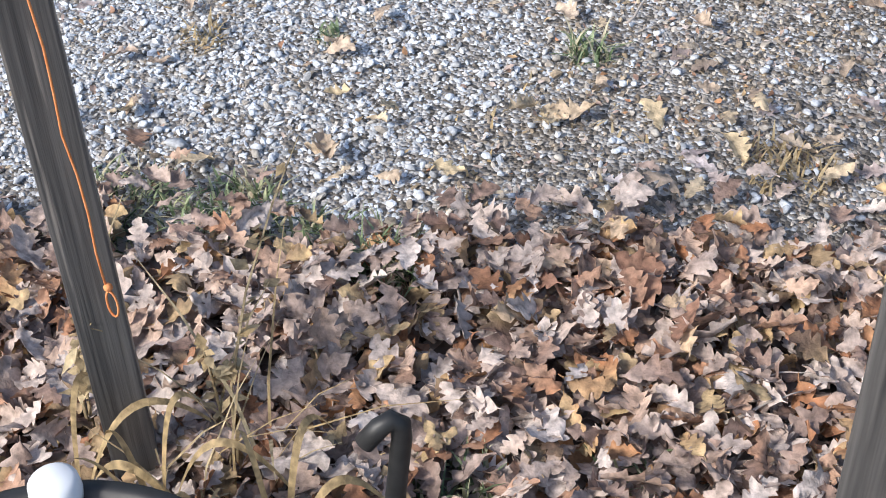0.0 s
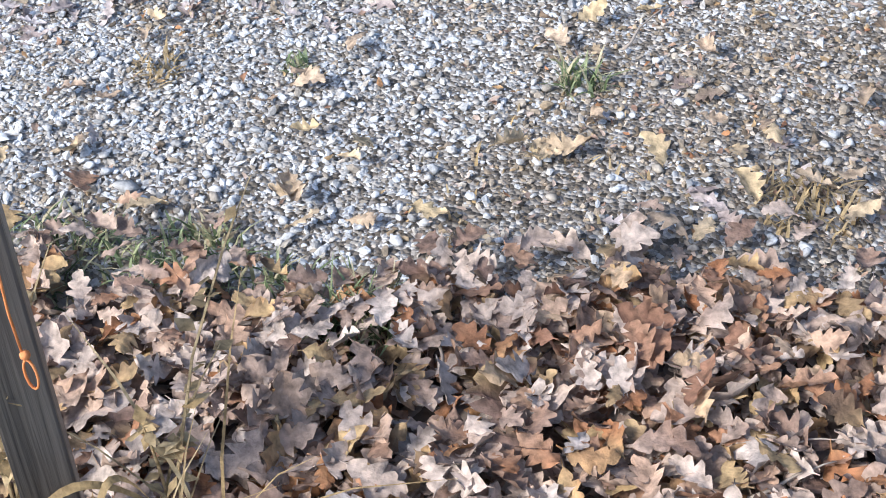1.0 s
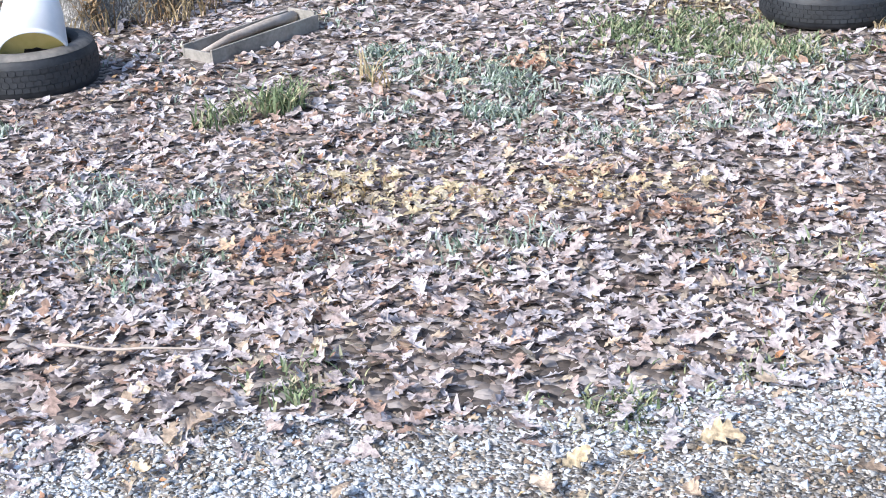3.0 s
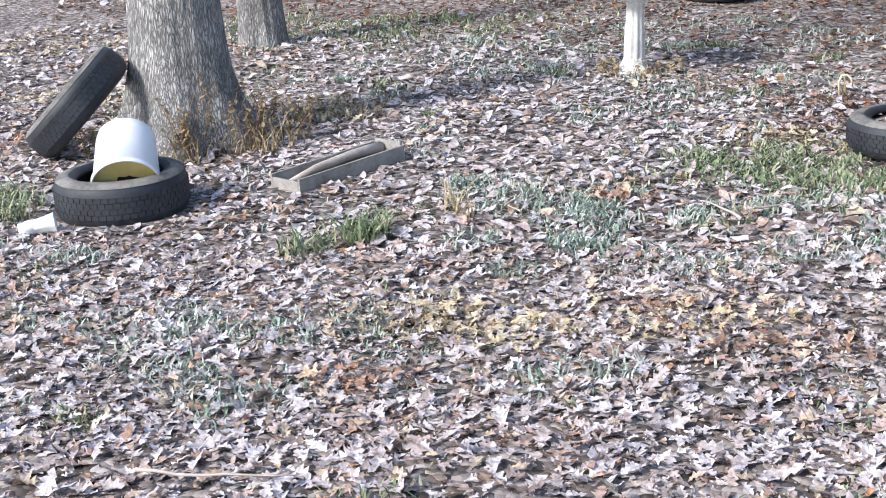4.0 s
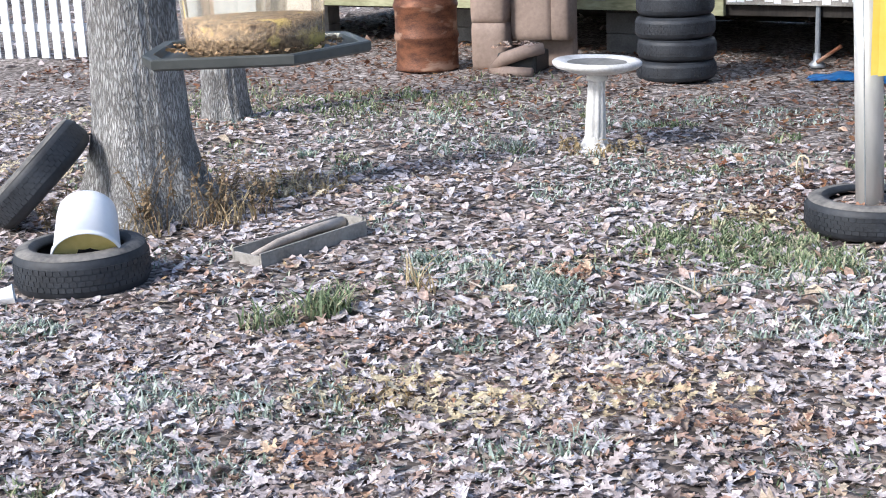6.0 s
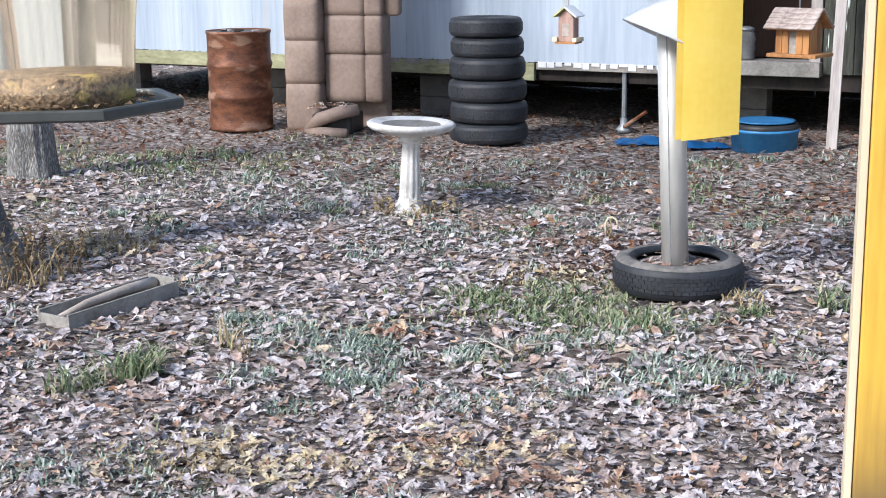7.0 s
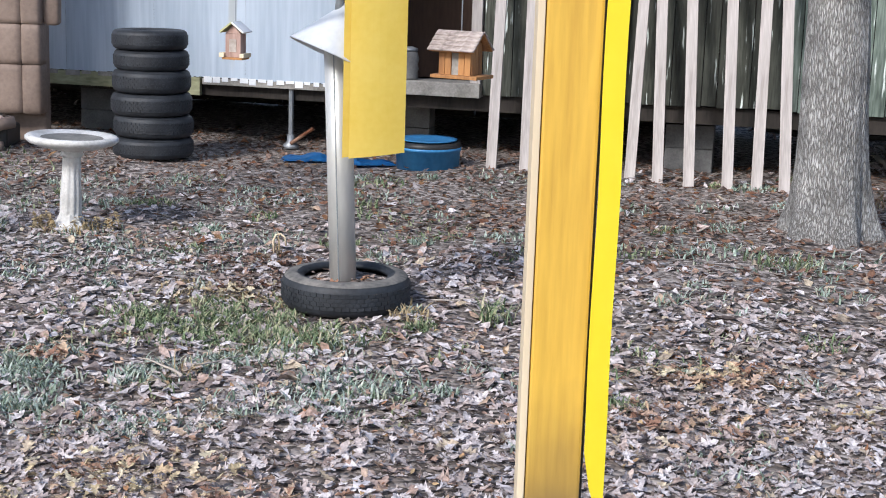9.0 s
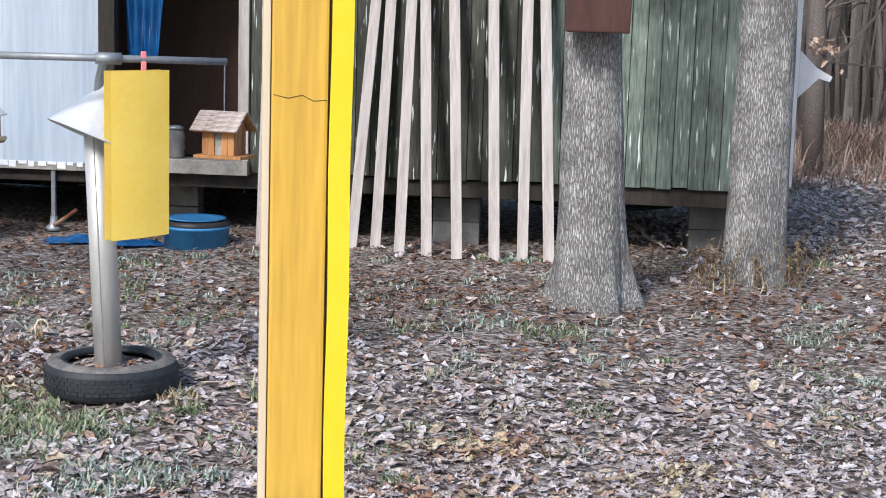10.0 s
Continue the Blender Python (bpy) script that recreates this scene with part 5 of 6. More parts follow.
def off_drive(x, y):
    """Leaves lie thick off the gravel and singly on it."""
    g = gravel_share(x, y)
    drive = np.clip((y - 1.74 - 0.17 * np.clip(x + 0.5, 0, 1)) / 0.1, 0, 1) * np.clip((2.98 + 0.28 * (x + 0.65) - y) / 0.25, 0, 1)
    right = np.clip((x + 0.3) / 0.5, 0, 1) * np.clip((2.7 - y) / 0.6, 0, 1)
    return np.clip(1 - drive + drive * (0.012 + 0.10 * right), 0, 1)


NEAR = leaves("leaf_litter", 4200, -1.5, 0.95, 0.95, 2.12, LEAVES, LEAF_F, 0.086, 0.40, 0.080, off_drive, "thick drift of dry brown and tan oak leaves", base=0.004)
leaves("leaf_litter", 2600, -3.4, 2.8, -0.6, 2.1, LEAVES_FAR, LEAF_FAR_F, 0.075, 0.3, 0.05, lambda x, y: ((x < -1.45) | (x > 0.9) | (y < 1.0)) * off_drive(x, y), "dry brown oak leaves beside the porch", base=0.0)
leaves("leaf_litter", 6800, -2.6, 2.4, 2.05, 4.0, LEAVES_MID, LEAF_MID_F, 0.068, 0.24, 0.035, off_drive, "dry tan oak leaves along the gravel drive", M_YARD)
leaves("leaf_litter", 15500, -3.8, 4.2, 3.4, 5.4, LEAVES_MID, LEAF_MID_F, 0.066, 0.25, 0.035, lambda x, y: np.where(y < 4.0, 0.6, 1.0), "dry pale grey-pink oak leaves over thin grass", M_YARD)


def by_house(x, y):
    """1 within about three metres of the house front, fading out in one more."""
    c, s = math.cos(radians(24.4)), math.sin(radians(24.4))
    return np.clip(3.7 + 0.35 * np.clip(x, 0, 3) + s * x + c * (y - 12.98), 0, 1)


def open_yard(x, y):
    return 1 - 0.85 * by_house(x, y)


leaves("leaf_litter", 23000, -5.0, 7.2, 5.4, 8.2, LEAVES_FAR, LEAF_FAR_F, 0.066, 0.25, 0.035, open_yard, "dry pale grey-pink oak leaves over thin grass", M_YARD)
leaves("leaf_litter", 15000, -6.0, 8.0, 8.2, 11.4, LEAVES_FAR, LEAF_FAR_F, 0.070, 0.25, 0.035, open_yard, "dry pale oak leaves over the far yard", M_YARD)
# the house's shade on the litter is put into these leaves' colour
leaves("leaf_litter", 23000, -6.5, 8.0, 6.6, 15.6, LEAVES_FAR, LEAF_FAR_F, 0.060, 0.27, 0.04, lambda x, y: by_house(x, y) * (y < 13.9 - 0.45 * x), "damp brown oak leaves before the house, darkened for its shade", M_BROWN)
leaves("leaf_litter", 6500, -12.0, 18.0, 11.0, 26.0, LEAVES_FAR, LEAF_FAR_F, 0.12, 0.34, 0.04, lambda x, y: ((x > 6.2) | (x < -5.0) | (y > 15.6)) * 1.0, "dry leaves spread towards the woods", M_YARD)


leaves("leaf_litter", 6500, 5.8, 13.0, 9.6, 17.5, LEAVES_FAR, LEAF_FAR_F, 0.10, 0.25, 0.04, lambda x, y: (y < 9.0 + 1.0 * x) * 1.0, "pale sunlit oak leaves beyond the corner of the house", M_YARD)


def leaf_patch(spots, mat, label, size=0.058, pile=0.05, density=1300):
    """Uneven drifts of one colour of leaf: spots of x, y, reach."""
    for hx, hy, hr in spots:
        leaves("leaf_litter", int(density * hr), hx - 2 * hr, hx + 2 * hr, hy - 1.2 * hr, hy + 1.2 * hr, LEAVES_MID, LEAF_MID_F, size, 0.3, pile,
               lambda x, y: np.exp(-((x - hx) / hr) ** 2 - ((y - hy) / (0.6 * hr)) ** 2), label, mat, 0.005)


leaf_patch(((-1.16, 4.02, 0.16), (0.14, 4.28, 0.2), (1.8, 5.0, 0.3), (2.45, 5.56, 0.3), (2.13, 5.5, 0.2), (-3.9, 7.3, 0.4), (-3.6, 9.78, 0.3), (-0.57, 6.03, 0.1), (-0.32, 4.67, 0.14)), M_RUSSET, "patch of red-brown oak leaves")
leaf_patch(((-2.33, 7.85, 0.32), (-1.1, 4.6, 0.22), (-0.75, 4.44, 0.25), (-0.21, 4.55, 0.3), (-4.04, 8.25, 0.5), (2.13, 5.56, 0.16), (2.78, 5.0, 0.2), (-5.6, 10.4, 0.8), (0.28, 7.2, 0.14)), M_GOLD, "patch of golden straw-coloured oak leaves", 0.055, 0.055, 1700)
leaf_patch(((0.40, 7.9, 0.35), (0.60, 7.75, 0.25), (-0.01, 8.47, 0.3), (0.30, 7.45, 0.2), (3.2, 8.9, 0.6), (2.4, 9.3, 0.6), (4.9, 8.4, 0.4)), M_BROWN, "patch of damp brown oak leaves with shade in their colour", 0.055, 0.05, 1300)
leaves("leaf_crumbs", 5200, -2.4, 1.8, 1.8, 3.7, LEAVES_FAR, LEAF_FAR_F, 0.018, 0.4, 0.016, lambda x, y: 0.12 + 0.75 * earthy(x, y), "brown leaf crumbs between the stones", M_LEAF, 0.004)
leaves("leaf_crumbs", 4000, -3.0, 3.0, 3.2, 6.4, LEAVES_FAR, LEAF_FAR_F, 0.028, 0.5, 0.035, lambda x, y: 1 - 0.0 * x, "broken leaf bits among the leaves", M_LEAF, 0.0)
leaves("leaf_litter", 380, -0.45, 0.5, 1.55, 1.95, LEAVES, LEAF_F, 0.085, 0.42, 0.10, lambda x, y: np.exp(-(((x + 0.02) / 0.24) ** 2 + ((y - 1.74) / 0.13) ** 2)), "heap of red-brown oak leaves", M_RUSSET, 0.01)

# single leaves of the nearest drift, and larger ones that lie on the gravel
ON_DRIVE = ((0.14, 2.95, 0.12), (-0.30, 2.28, 0.10), (-0.24, 2.25, 0.11), (-0.19, 2.29, 0.10), (0.36, 3.33, 0.09), (-0.60, 2.28, 0.08), (-0.61, 2.21, 0.06), (-1.25, 2.35, 0.09), (-0.01, 2.32, 0.09),
            (0.16, 2.21, 0.085), (0.29, 2.24, 0.09), (-0.66, 2.01, 0.075), (-0.43, 2.06, 0.08), (-0.14, 2.41, 0.085), (0.02, 2.06, 0.09), (0.08, 2.05, 0.08), (-0.55, 2.04, 0.07), (-0.82, 2.36, 0.06), (-1.16, 2.14, 0.08), (0.20, 2.42, 0.07))
LEAF_MESHES = [mesh_from("leaf", LEAVES[k], LEAF_F, M_LEAF_ONE) for k in range(len(LEAVES))]
TAN_MESHES = [mesh_from("leaf", LEAVES[k], LEAF_F, M_TAN_ONE) for k in range(len(LEAVES))]
for k in range(300):
    px, py = rng.uniform(-1.15, 0.45), rng.uniform(1.25, 1.95)
    if k > 240:
        px, py = rng.uniform(-1.3, 0.6), rng.uniform(1.95, 2.9)
    s = rng.uniform(0.06, 0.095)
    if k >= 300 - len(ON_DRIVE):
        px, py, s = ON_DRIVE[k - 300 + len(ON_DRIVE)]
    lf = new("leaf", (LEAF_MESHES if k < 241 else TAN_MESHES)[k % len(LEAF_MESHES)])
    lf.parent = NEAR
    lf.matrix_basis = pose(px, py, float(ground_height(px, py)) + (0.05 if k < 241 else 0.02) + rng.uniform(0, 0.03), rng.normal(0, 16), rng.normal(0, 16), rng.uniform(0, 360)) @ Matrix.Diagonal((s, s, s, 1))


def blades(spots, mat, name, label, category="grass"):
    """Tufts of bent blades: spots of x, y, radius, height, count."""
    vs, fs = [], []
    count = 0
    for x, y, rad, h, n in spots:
        a, r = rng.uniform(0, 2 * np.pi, n), rad * np.sqrt(rng.random(n))
        px, py = x + r * np.cos(a), y + r * np.sin(a)
        d = rng.uniform(0, 2 * np.pi, n)
        out = rng.uniform(0.2, 1.1, n) * h
        hh = h * rng.uniform(0.4, 1.1, n)
        w = rng.uniform(0.0014, 0.0036, n) * (1 + y / 8)
        dx, dy = np.cos(d), np.sin(d)
        z0 = ground_height(px, py)
        for u, ww in ((0, 1.0), (0.4, 0.9), (0.75, 0.6), (1.0, 0.12)):
            cx, cy, cz = px + dx * out * u ** 1.7, py + dy * out * u ** 1.7, z0 + hh * (1.25 * u - 0.45 * u * u)
            vs.append(np.stack([np.stack([cx - dy * w * ww, cy + dx * w * ww, cz], 1), np.stack([cx + dy * w * ww, cy - dx * w * ww, cz], 1)], 1))
        block = np.stack(vs[-4:], 1).reshape(-1, 3)
        del vs[-4:]
        vs.append(block)
        base = count + np.arange(n)[:, None] * 8
        for k in range(3):
            fs.append(np.concatenate([base + 2 * k, base + 2 * k + 1, base + 2 * k + 3, base + 2 * k + 2], 1))
        count += n * 8
    ob = new(name, mesh_from(name, np.concatenate(vs), np.concatenate(fs), mat))
    return tagged(ob, label, category, kind="stuff")


for x, y, rad, h, n, label in (
        (-1.54, 5.5, 0.10, 0.15, 170, "green grass tuft among leaves"), (-1.74, 5.35, 0.12, 0.12, 110, "thin green grass tuft among leaves"),
        (-3.5, 5.8, 0.35, 0.14, 420, "matted grass beside a tyre"), (-0.85, 1.88, 0.11, 0.06, 200, "low green grass at the gravel edge"),
        (-1.10, 1.86, 0.13, 0.06, 200, "low green grass at the gravel edge"), (-0.66, 1.84, 0.06, 0.07, 70, "low green grass at the gravel edge"),
        (-0.50, 1.74, 0.08, 0.10, 150, "green grass tuft among leaves"), (-0.18, 2.56, 0.05, 0.07, 60, "small green plant in the gravel"),
        (-0.8, 2.54, 0.03, 0.04, 40, "small green weed in the gravel"), (-0.28, 1.24, 0.07, 0.07, 90, "green grass tuft among leaves"),
        (0.02, 1.31, 0.06, 0.06, 60, "green grass tuft among leaves"), (-0.17, 1.84, 0.02, 0.06, 14, "green sprout among leaves"), (1.47, 6.57, 0.1, 0.15, 60, "grass tuft among leaves")):
    blades([(x, y, rad, h, n)], M_GRASS, "grass_tuft", label)
GREEN = [(0.31, 6.60, 0.32, 0.06, 1100), (0.56, 6.30, 0.28, 0.065, 900), (0.13, 6.9, 0.25, 0.05, 500), (0.02, 6.45, 0.25, 0.055, 500), (-3.25, 11.27, 0.8, 0.07, 700), (-2.34, 11.43, 0.7, 0.06, 500), (-2.9, 10.5, 0.7, 0.06, 500),
         (-3.5, 6.0, 0.2, 0.08, 150), (3.49, 7.7, 0.2, 0.09, 90), (6.6, 9.9, 0.5, 0.08, 300), (-0.9, 3.12, 0.15, 0.04, 140), (0.15, 3.1, 0.25, 0.035, 260), (0.81, 6.23, 0.2, 0.05, 160)]
FROSTED = [(-0.59, 5.9, 0.22, 0.05, 600), (-0.83, 5.9, 0.22, 0.05, 600), (-1.1, 6.26, 0.22, 0.05, 450), (0.62, 5.5, 0.18, 0.05, 200), (0.46, 5.18, 0.15, 0.045, 160), (-0.09, 5.15, 0.15, 0.04, 140), (-0.28, 8.22, 0.4, 0.035, 300),
           (-1.38, 4.41, 0.2, 0.04, 220), (-2.15, 4.44, 0.28, 0.045, 420), (-1.87, 4.19, 0.25, 0.045, 320), (-2.78, 5.19, 0.25, 0.05, 260), (-0.74, 5.44, 0.32, 0.05, 800), (-1.04, 6.18, 0.2, 0.04, 160), (-1.37, 3.87, 0.2, 0.04, 220),
           (-0.94, 4.38, 0.2, 0.035, 160), (0.22, 5.87, 0.32, 0.05, 700), (-0.23, 8.23, 0.4, 0.035, 200), (8.5, 12.04, 1.0, 0.05, 260), (7.56, 10.34, 0.6, 0.05, 200), (9.94, 14.34, 1.6, 0.06, 400), (5.33, 7.44, 0.3, 0.04, 200), (3.56, 7.77, 0.25, 0.05, 140),
           (0.5, 6.1, 0.3, 0.045, 300), (-0.2, 9.8, 0.8, 0.04, 500), (-1.6, 9.2, 0.6, 0.04, 400), (11.5, 16.0, 2.0, 0.07, 420)]


def ragged(spots, copies):
    return [(x + rng.normal(0, 0.8 * r), y + rng.normal(0, 0.55 * r), r * rng.uniform(0.25, 0.8), h * rng.uniform(0.7, 1.3), max(n // copies, 8)) for x, y, r, h, n in spots for _ in range(copies)]


GREEN, FROSTED = ragged(GREEN, 8), ragged(FROSTED, 8)
for k in range(240):
    (GREEN if k % 3 == 0 else FROSTED).append((rng.uniform(-5, 6), rng.uniform(3.4, 11), rng.uniform(0.06, 0.3), rng.uniform(0.03, 0.06), int(rng.uniform(20, 90))))
blades(GREEN, M_GRASS, "thin_grass", "thin green winter grass showing through the leaves")
blades(FROSTED, M_FROST, "frosted_grass", "low grey-green frosted grass matted among the leaves")
STRAW = [(-1.13, 4.56, 0.2, 0.05, 120), (0.27, 2.19, 0.10, 0.05, 120), (-1.09, 2.47, 0.06, 0.04, 70), (-0.03, 5.75, 0.08, 0.12, 16), (-1.25, 5.9, 0.05, 0.20, 10), (-1.16, 5.73, 0.05, 0.18, 10), (1.05, 6.62, 0.10, 0.08, 40), (0.48, 7.15, 0.15, 0.03, 160), (-2.34, 7.92, 0.3, 0.08, 260),
         (0.11, 7.27, 0.25, 0.03, 260), (-2.97, 7.75, 0.25, 0.2, 60), (-2.5, 7.1, 0.2, 0.24, 60), (-2.9, 6.9, 0.2, 0.2, 50), (5.4, 9.0, 0.35, 0.18, 20),
         (-0.69, 8.85, 0.18, 0.08, 120), (1.0, 6.85, 0.1, 0.07, 40), (0.54, 8.1, 0.03, 0.14, 8), (-0.2, 2.2, 0.3, 0.03, 60), (-0.69, 1.15, 0.08, 0.3, 14), (-0.6, 1.22, 0.05, 0.35, 8)]
blades(STRAW, M_STRAW, "dry_grass", "dry straw-coloured grass and stalks")


# ---- woods beyond the yard ----
def build_far_tree(x, y, r, h, seed):
    g = random.Random(seed)
    t = thing("woodland_tree", pose(x, y, 0), "bare brown tree at the edge of the woods", "tree", "woods behind the house")
    pts = [Vector((0, 0, -0.1))]
    for k in range(6):
        pts.append(pts[-1] + Vector((g.uniform(-0.12, 0.12), g.uniform(-0.12, 0.12), h / 6)))
    part("trunk", tube(pts, [r * (1 - 0.1 * k) for k in range(7)], 9), M_WOODS, t, smooth=True)
    bm = bmesh.new()
    for k in range(26):
        p = pts[g.randint(1, 6)].lerp(pts[g.randint(1, 6)], 0.5)
        d = Vector((g.uniform(-1, 1), g.uniform(-1, 1), g.uniform(-0.1, 0.9))).normalized()
        q = [p]
        for j in range(4):
            d = (d + Vector([g.uniform(-0.3, 0.3) for _ in range(3)])).normalized()
            q.append(q[-1] + d * g.uniform(0.3, 0.7))
        tube(q, [r * 0.22 * (1 - 0.2 * j) for j in range(5)], 4, bm, False)
    part("crown", bm, M_WOODS, t)
    return t


for k in range(70):
    a = radians(random.uniform(30, 52))
    d = random.uniform(21, 46)
    build_far_tree(d * math.sin(a), d * math.cos(a), random.uniform(0.05, 0.13), random.uniform(7, 11), 60 + k)
build_far_tree(11.15, 16.7, 0.15, 9, 31)
build_far_tree(13.6, 17.4, 0.10, 9, 32)
for k in range(20):
    a = radians(random.uniform(-50, -28))
    d = random.uniform(19, 40)
    build_far_tree(d * math.sin(a), d * math.cos(a), random.uniform(0.08, 0.16), random.uniform(6, 10), 160 + k)


def build_thicket():
    """A far wall of bare stems and twigs, too many to count."""
    n = 5200
    a, d = np.radians(rng.uniform(24, 56, n)), rng.uniform(30, 62, n)
    base = np.stack([d * np.sin(a), d * np.cos(a), 0 * d], 1)
    high, wide = rng.uniform(1.5, 11, n), rng.uniform(0.012, 0.07, n)
    lean = rng.normal(0, 0.16, (n, 2)) * high[:, None]
    side = np.stack([np.cos(a), -np.sin(a), 0 * a], 1)
    rows = []
    for u in (0.0, 0.35, 0.7, 1.0):
        c = base + np.concatenate([lean * u ** 1.5, (high * u)[:, None]], 1) + rng.normal(0, 0.12, (n, 3)) * u
        rows += [c - side * (wide * (1.05 - u))[:, None], c + side * (wide * (1.05 - u))[:, None]]
    v = np.stack(rows, 1).reshape(-1, 3)
    k = np.arange(n)[:, None] * 8
    f = np.concatenate([np.concatenate([k + 2 * q, k + 2 * q + 1, k + 2 * q + 3, k + 2 * q + 2], 1) for q in range(3)])
    return tagged(new("thicket", mesh_from("thicket", v, f, M_WOODS)), "dense bare brown woods far behind the house", "woods", kind="stuff")


build_thicket()


def build_brush():
    spots = []
    for k in range(150):
        a = math.radians(rng.uniform(27, 52))
        d = rng.uniform(19, 34)
        spots.append((d * math.sin(a), d * math.cos(a), 1.0, rng.uniform(0.2, 0.7), 120))
    for k in range(14):
        spots.append((14.1 + rng.normal(0, 0.7), 19.3 + rng.normal(0, 0.7), 0.5, rng.uniform(0.4, 0.9), 130))
    return blades(spots, M_BRUSH, "underbrush", "russet and grey brush under the bare trees", "brush")


build_brush()


def build_oak_spray():
    """A twig that keeps its orange leaves, on a woodland trunk."""
    b = thing("leafy_twig", pose(10.86, 16.25, 1.72), "orange dead leaves still on a twig of a woodland tree", "twig")
    part("stem", tube([(0.25, 0.35, -0.15), (0.1, 0.1, 0.0), (-0.25, -0.1, 0.12)], [0.012, 0.009, 0.004], 6), M_WOODS, b)
    for k in range(34):
        lf = new("leaf", LEAF_MESHES[k % len(LEAF_MESHES)].copy())
        lf.data.materials[0] = M_RUSSET
        lf.parent = b
        s = rng.uniform(0.10, 0.15)
        lf.matrix_basis = pose(rng.normal(0, 0.16), rng.normal(0, 0.1), rng.normal(0.02, 0.09), rng.uniform(-60, 60), rng.uniform(-60, 60), rng.uniform(0, 360)) @ Matrix.Diagonal((s, s, s, 1))
    return b


build_oak_spray()


# ---- weeds by the near post ----
def build_strap_weed(name, x, y, straps, label, mat):
    """Arching ribbon leaves from one foot: straps of heading, reach, height, width."""
    w = thing(name, pose(x, y, 0), label, "weed")
    for head, reach, high, wide in straps:
        c, s = math.cos(radians(head)), math.sin(radians(head))
        bm = bmesh.new()
        prev = None
        for k in range(15):
            u = k / 14
            rr, zz = reach * u ** 1.2, high * math.sin(math.pi * min(u * 0.78, 1.0)) - 0.02 * u
            ww = wide * math.sin(math.pi * (0.12 + 0.88 * (1 - u))) ** 0.6 + 0.0006
            tw = 1.2 * u
            ox, oy, oz = -s * ww * math.cos(tw), c * ww * math.cos(tw), ww * math.sin(tw)
            cur = (bm.verts.new((c * rr - ox, s * rr - oy, zz - oz)), bm.verts.new((c * rr + ox, s * rr + oy, zz + oz)))
            if prev:
                bm.faces.new((prev[0], prev[1], cur[1], cur[0]))
            prev = cur
        part("blade", bm, mat, w, smooth=True)
    return w


STRAPS = [(10, 0.24, 0.40, 0.006), (-35, 0.20, 0.34, 0.007), (60, 0.16, 0.45, 0.005), (140, 0.18, 0.32, 0.006), (190, 0.2, 0.36, 0.006), (-80, 0.22, 0.28, 0.007), (-120, 0.16, 0.30, 0.006)]
build_strap_weed("strap_weed", -0.72, 1.06, [(h, r * 0.9, z * 0.72, w) for h, r, z, w in STRAPS], "dry straw-coloured arching weed blades beside the post", M_STRAW)
build_strap_weed("strap_weed", -0.88, 1.10, [(h + 25, r, z * 0.6, w) for h, r, z, w in STRAPS[:3]], "dry straw-coloured arching weed blades beside the post", M_STRAW)
build_strap_weed("strap_weed", -0.50, 1.0, [(h + 70, r * 0.9, z * 0.75, w) for h, r, z, w in STRAPS[:4]], "pale curled weed blades among leaves", M_STRAW)


# ---- twigs and a bent wire ----
def build_twig(x, y, turn, length, r, label):
    g = random.Random(int(x * 1000 + y * 77))
    pts, h = [Vector((x, y, 0.055))], radians(turn)
    for k in range(7):
        h += g.uniform(-0.25, 0.25)
        pts.append(pts[-1] + Vector((math.cos(h), math.sin(h), g.uniform(-0.12, 0.14))) * length / 7)
    ob = new("twig", finish(tube(pts, [r * (1 - 0.1 * k) for k in range(8)], 6), "twig", M_LOG, True))
    return tagged(ob, label, "twig", "twigs on the ground")


for x, y, turn, length, r in ((0.16, 1.42, 40, 0.16, 0.004), (-0.33, 1.62, 100, 0.14, 0.004), (-0.98, 1.5, 10, 0.12, 0.003), (-1.6, 3.25, 8, 0.45, 0.006), (-0.02, 5.6, 115, 0.35, 0.008), (0.02, 5.75, 20, 0.25, 0.006),
                              (-1.0, 5.8, 70, 0.3, 0.005), (-0.92, 5.7, 120, 0.25, 0.005), (0.2, 1.5, 65, 0.13, 0.003), (6.1, 11.9, -95, 1.2, 0.03), (1.2, 6.8, 15, 0.3, 0.005), (-0.1, 2.62, 60, 0.2, 0.004)):
    build_twig(x, y, turn, length, r, "thin pale dead twig lying among leaves")
pts = [(0.50, 8.1, 0.0), (0.495, 8.1, 0.09), (0.51, 8.1, 0.125), (0.535, 8.1, 0.13), (0.56, 8.1, 0.11), (0.568, 8.1, 0.06)]
tagged(new("bent_wire", finish(tube(pts, 0.006, 8), "bent_wire", M_CREAM, True)), "pale bent wire hoop stuck in the ground", "wire")


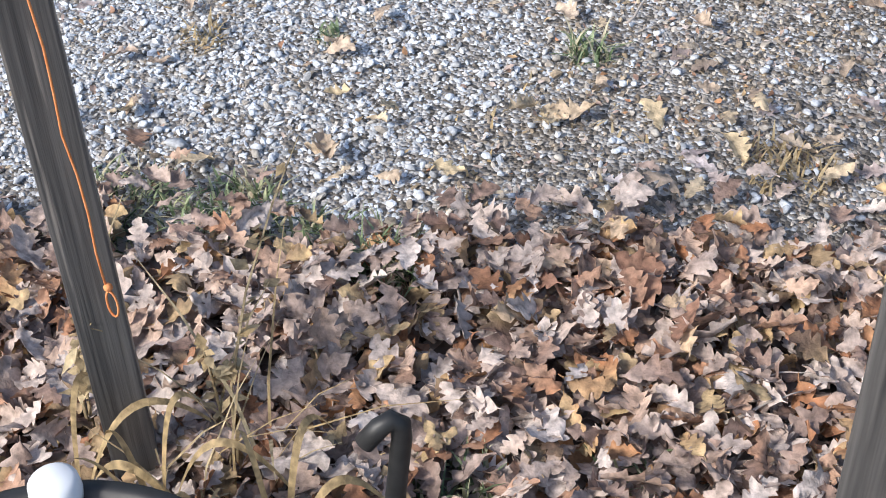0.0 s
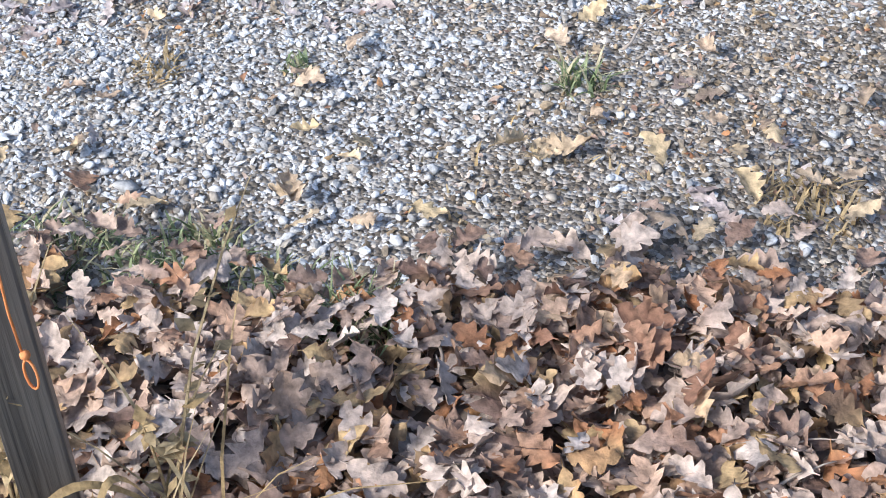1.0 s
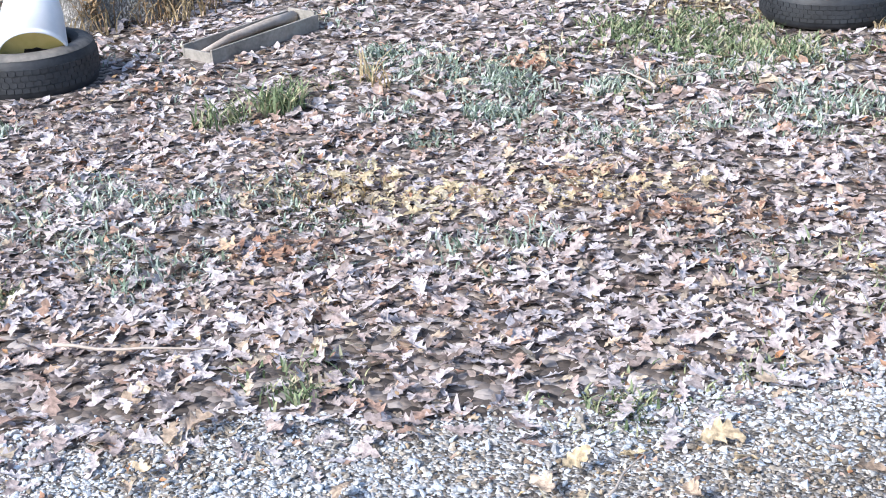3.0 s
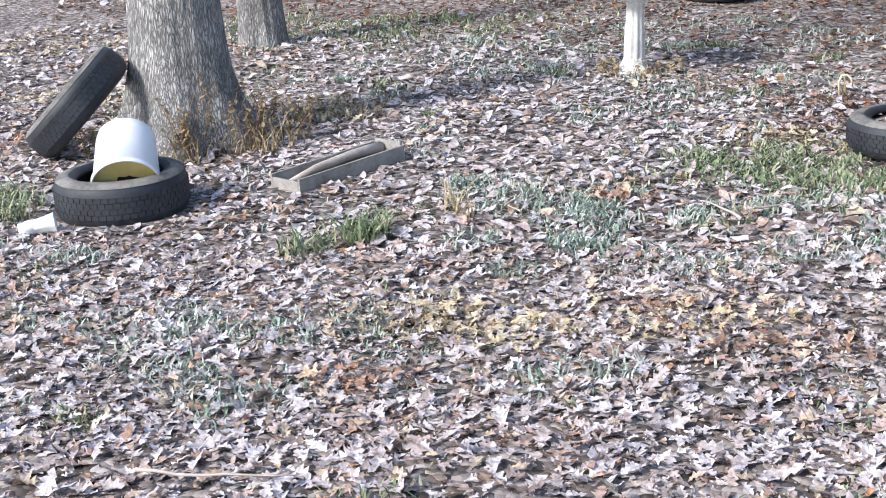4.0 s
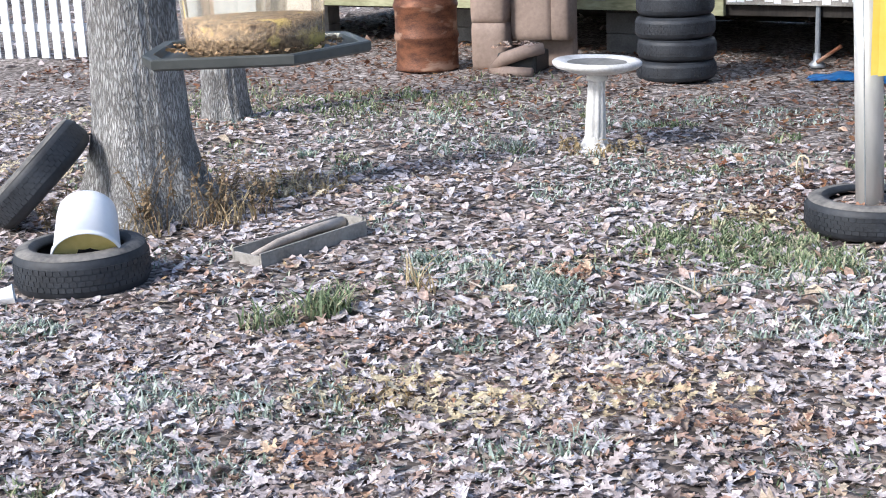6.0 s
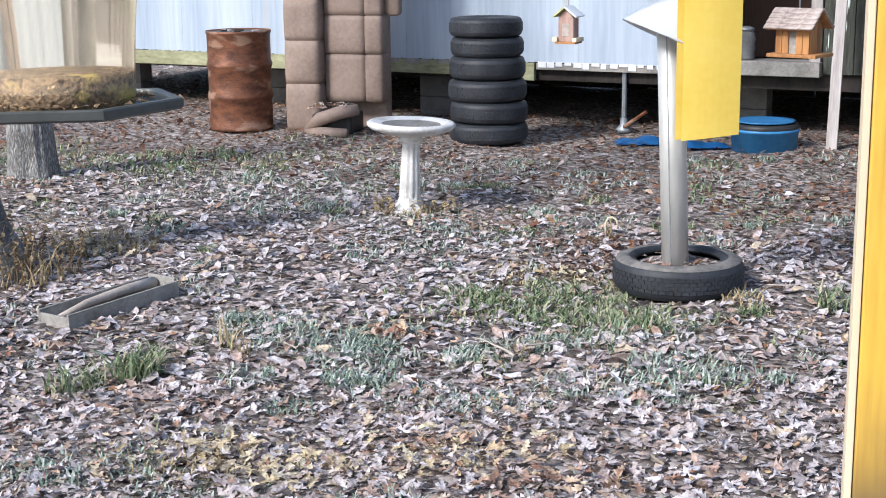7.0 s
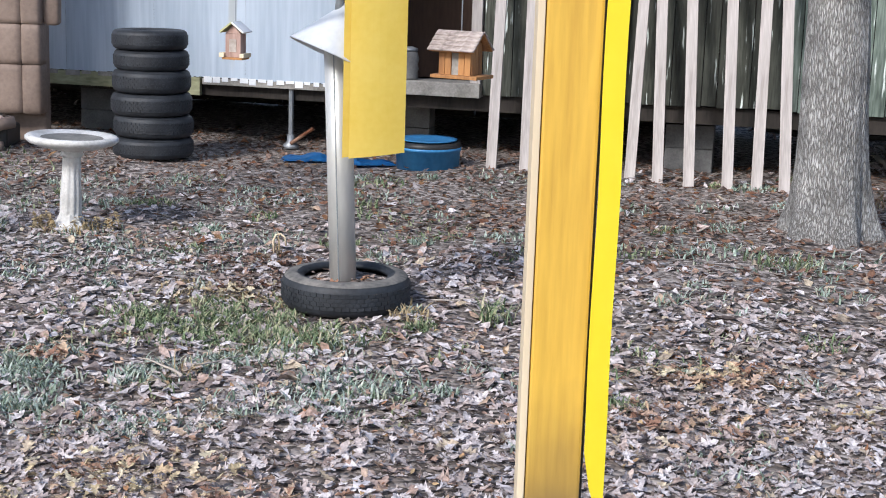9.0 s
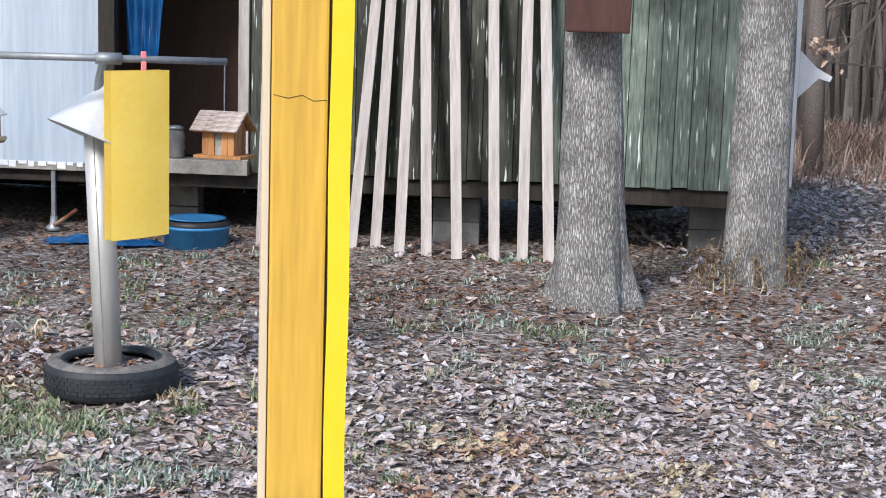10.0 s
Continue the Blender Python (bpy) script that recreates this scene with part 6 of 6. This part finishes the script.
# ---- dead weeds with shrivelled leaves ----
def build_weeds(x, y, spread, high, stems, label, mat):
    """Thin leaning stems, each with small hanging leaves."""
    w = thing("dead_weeds", pose(x, y, 0), label, "weeds")
    for k in range(stems):
        px, py = rng.uniform(-spread, spread), rng.uniform(-spread * 0.6, spread * 0.6)
        lean, h = rng.uniform(-0.35, 0.35, 2), high * rng.uniform(0.5, 1.1)
        pts = [(px + lean[0] * h * u * u, py + lean[1] * h * u * u, h * u - 0.01) for u in (0, 0.3, 0.6, 0.85, 1.0)]
        bm = tube(pts, [0.0035, 0.003, 0.0025, 0.002, 0.001], 4, None, False)
        for j in range(16):
            u = rng.uniform(0.25, 1.0)
            c = Vector((px + lean[0] * h * u * u, py + lean[1] * h * u * u, h * u))
            a, s = rng.uniform(0, 6.28), rng.uniform(0.012, 0.03)
            d = Vector((math.cos(a), math.sin(a), rng.uniform(-0.9, 0.3)))
            side = Vector((-math.sin(a), math.cos(a), rng.uniform(-0.4, 0.4))) * s * 0.45
            q = [bm.verts.new(c), bm.verts.new(c + d * s * 0.6 + side), bm.verts.new(c + d * s * 1.4), bm.verts.new(c + d * s * 0.6 - side)]
            bm.faces.new(q)
        part("stem", bm, mat, w)
    return w


for x, y, sp, h, n in ((-2.62, 7.05, 0.16, 0.42, 16), (-2.85, 6.88, 0.14, 0.34, 12), (-2.45, 7.35, 0.18, 0.3, 12), (-3.35, 6.85, 0.12, 0.22, 7)):
    build_weeds(x, y, sp, h, n, "dead brown weeds at the foot of the oak", M_WEED)
for x, y, sp, h, n in ((5.35, 9.0, 0.25, 0.42, 18), (5.75, 8.9, 0.25, 0.36, 16), (6.2, 9.3, 0.3, 0.4, 12), (5.0, 9.5, 0.25, 0.3, 10)):
    build_weeds(x, y, sp, h, n, "dead red-brown weeds round the oak's foot", M_WEED)
for x, y, sp, h, n in ((-0.80, 8.85, 0.14, 0.14, 8), (-0.5, 8.9, 0.12, 0.12, 6), (-0.93, 1.28, 0.03, 0.5, 2), (-0.68, 1.28, 0.03, 0.55, 3)):
    build_weeds(x, y, sp, h, n, "dry straw-coloured weeds", M_STRAW)

# leaves caught inside the tyre round the pole
for k in range(22):
    a, r = rng.uniform(0, 6.28), rng.uniform(0.08, 0.2)
    s = rng.uniform(0.04, 0.065)
    lf = new("leaf", LEAF_MESHES[k % len(LEAF_MESHES)])
    lf.parent = ring
    lf.matrix_basis = pose(r * math.cos(a), r * math.sin(a), 0.145, rng.normal(0, 14), rng.normal(0, 14), rng.uniform(0, 360)) @ Matrix.Diagonal((s, s, s * 0.7, 1))

# leaves heaped on the fallen sofa arm, and a jar left on the doorstep
for k in range(26):
    lf = new("loose_leaf", LEAF_MESHES[k % len(LEAF_MESHES)])
    s = rng.uniform(0.05, 0.08)
    lf.matrix_basis = pose(-1.72, 12.75, 0, 0, 0, -12) @ pose(rng.uniform(-0.02, 0.36), -0.36 + rng.uniform(-0.08, 0.12), 0.24 + rng.uniform(0, 0.05), rng.normal(0, 18), rng.normal(0, 18), rng.uniform(0, 360)) @ Matrix.Diagonal((s, s, s, 1))
    tagged(lf, "dry brown oak leaf on the sofa arm", "leaf", "leaves heaped on the sofa arm")


def build_jar():
    j = thing("grey_jar", HOUSE @ pose(2.06, 0.02, FLOOR_Z + 0.08), "grey glazed jar standing on the doorstep", "jar")
    part("body", lathe([(0, 0), (0.07, 0), (0.078, 0.02), (0.07, 0.06), (0.08, 0.09), (0.072, 0.13), (0.082, 0.17), (0.07, 0.22), (0.06, 0.24), (0, 0.24)], 28), M_BLOCK, j, smooth=True)
    part("lid", lathe([(0, 0.24), (0.068, 0.24), (0.068, 0.262), (0.03, 0.275), (0, 0.278)], 24), M_GREYPIPE, j, smooth=True)
    return j


build_jar()
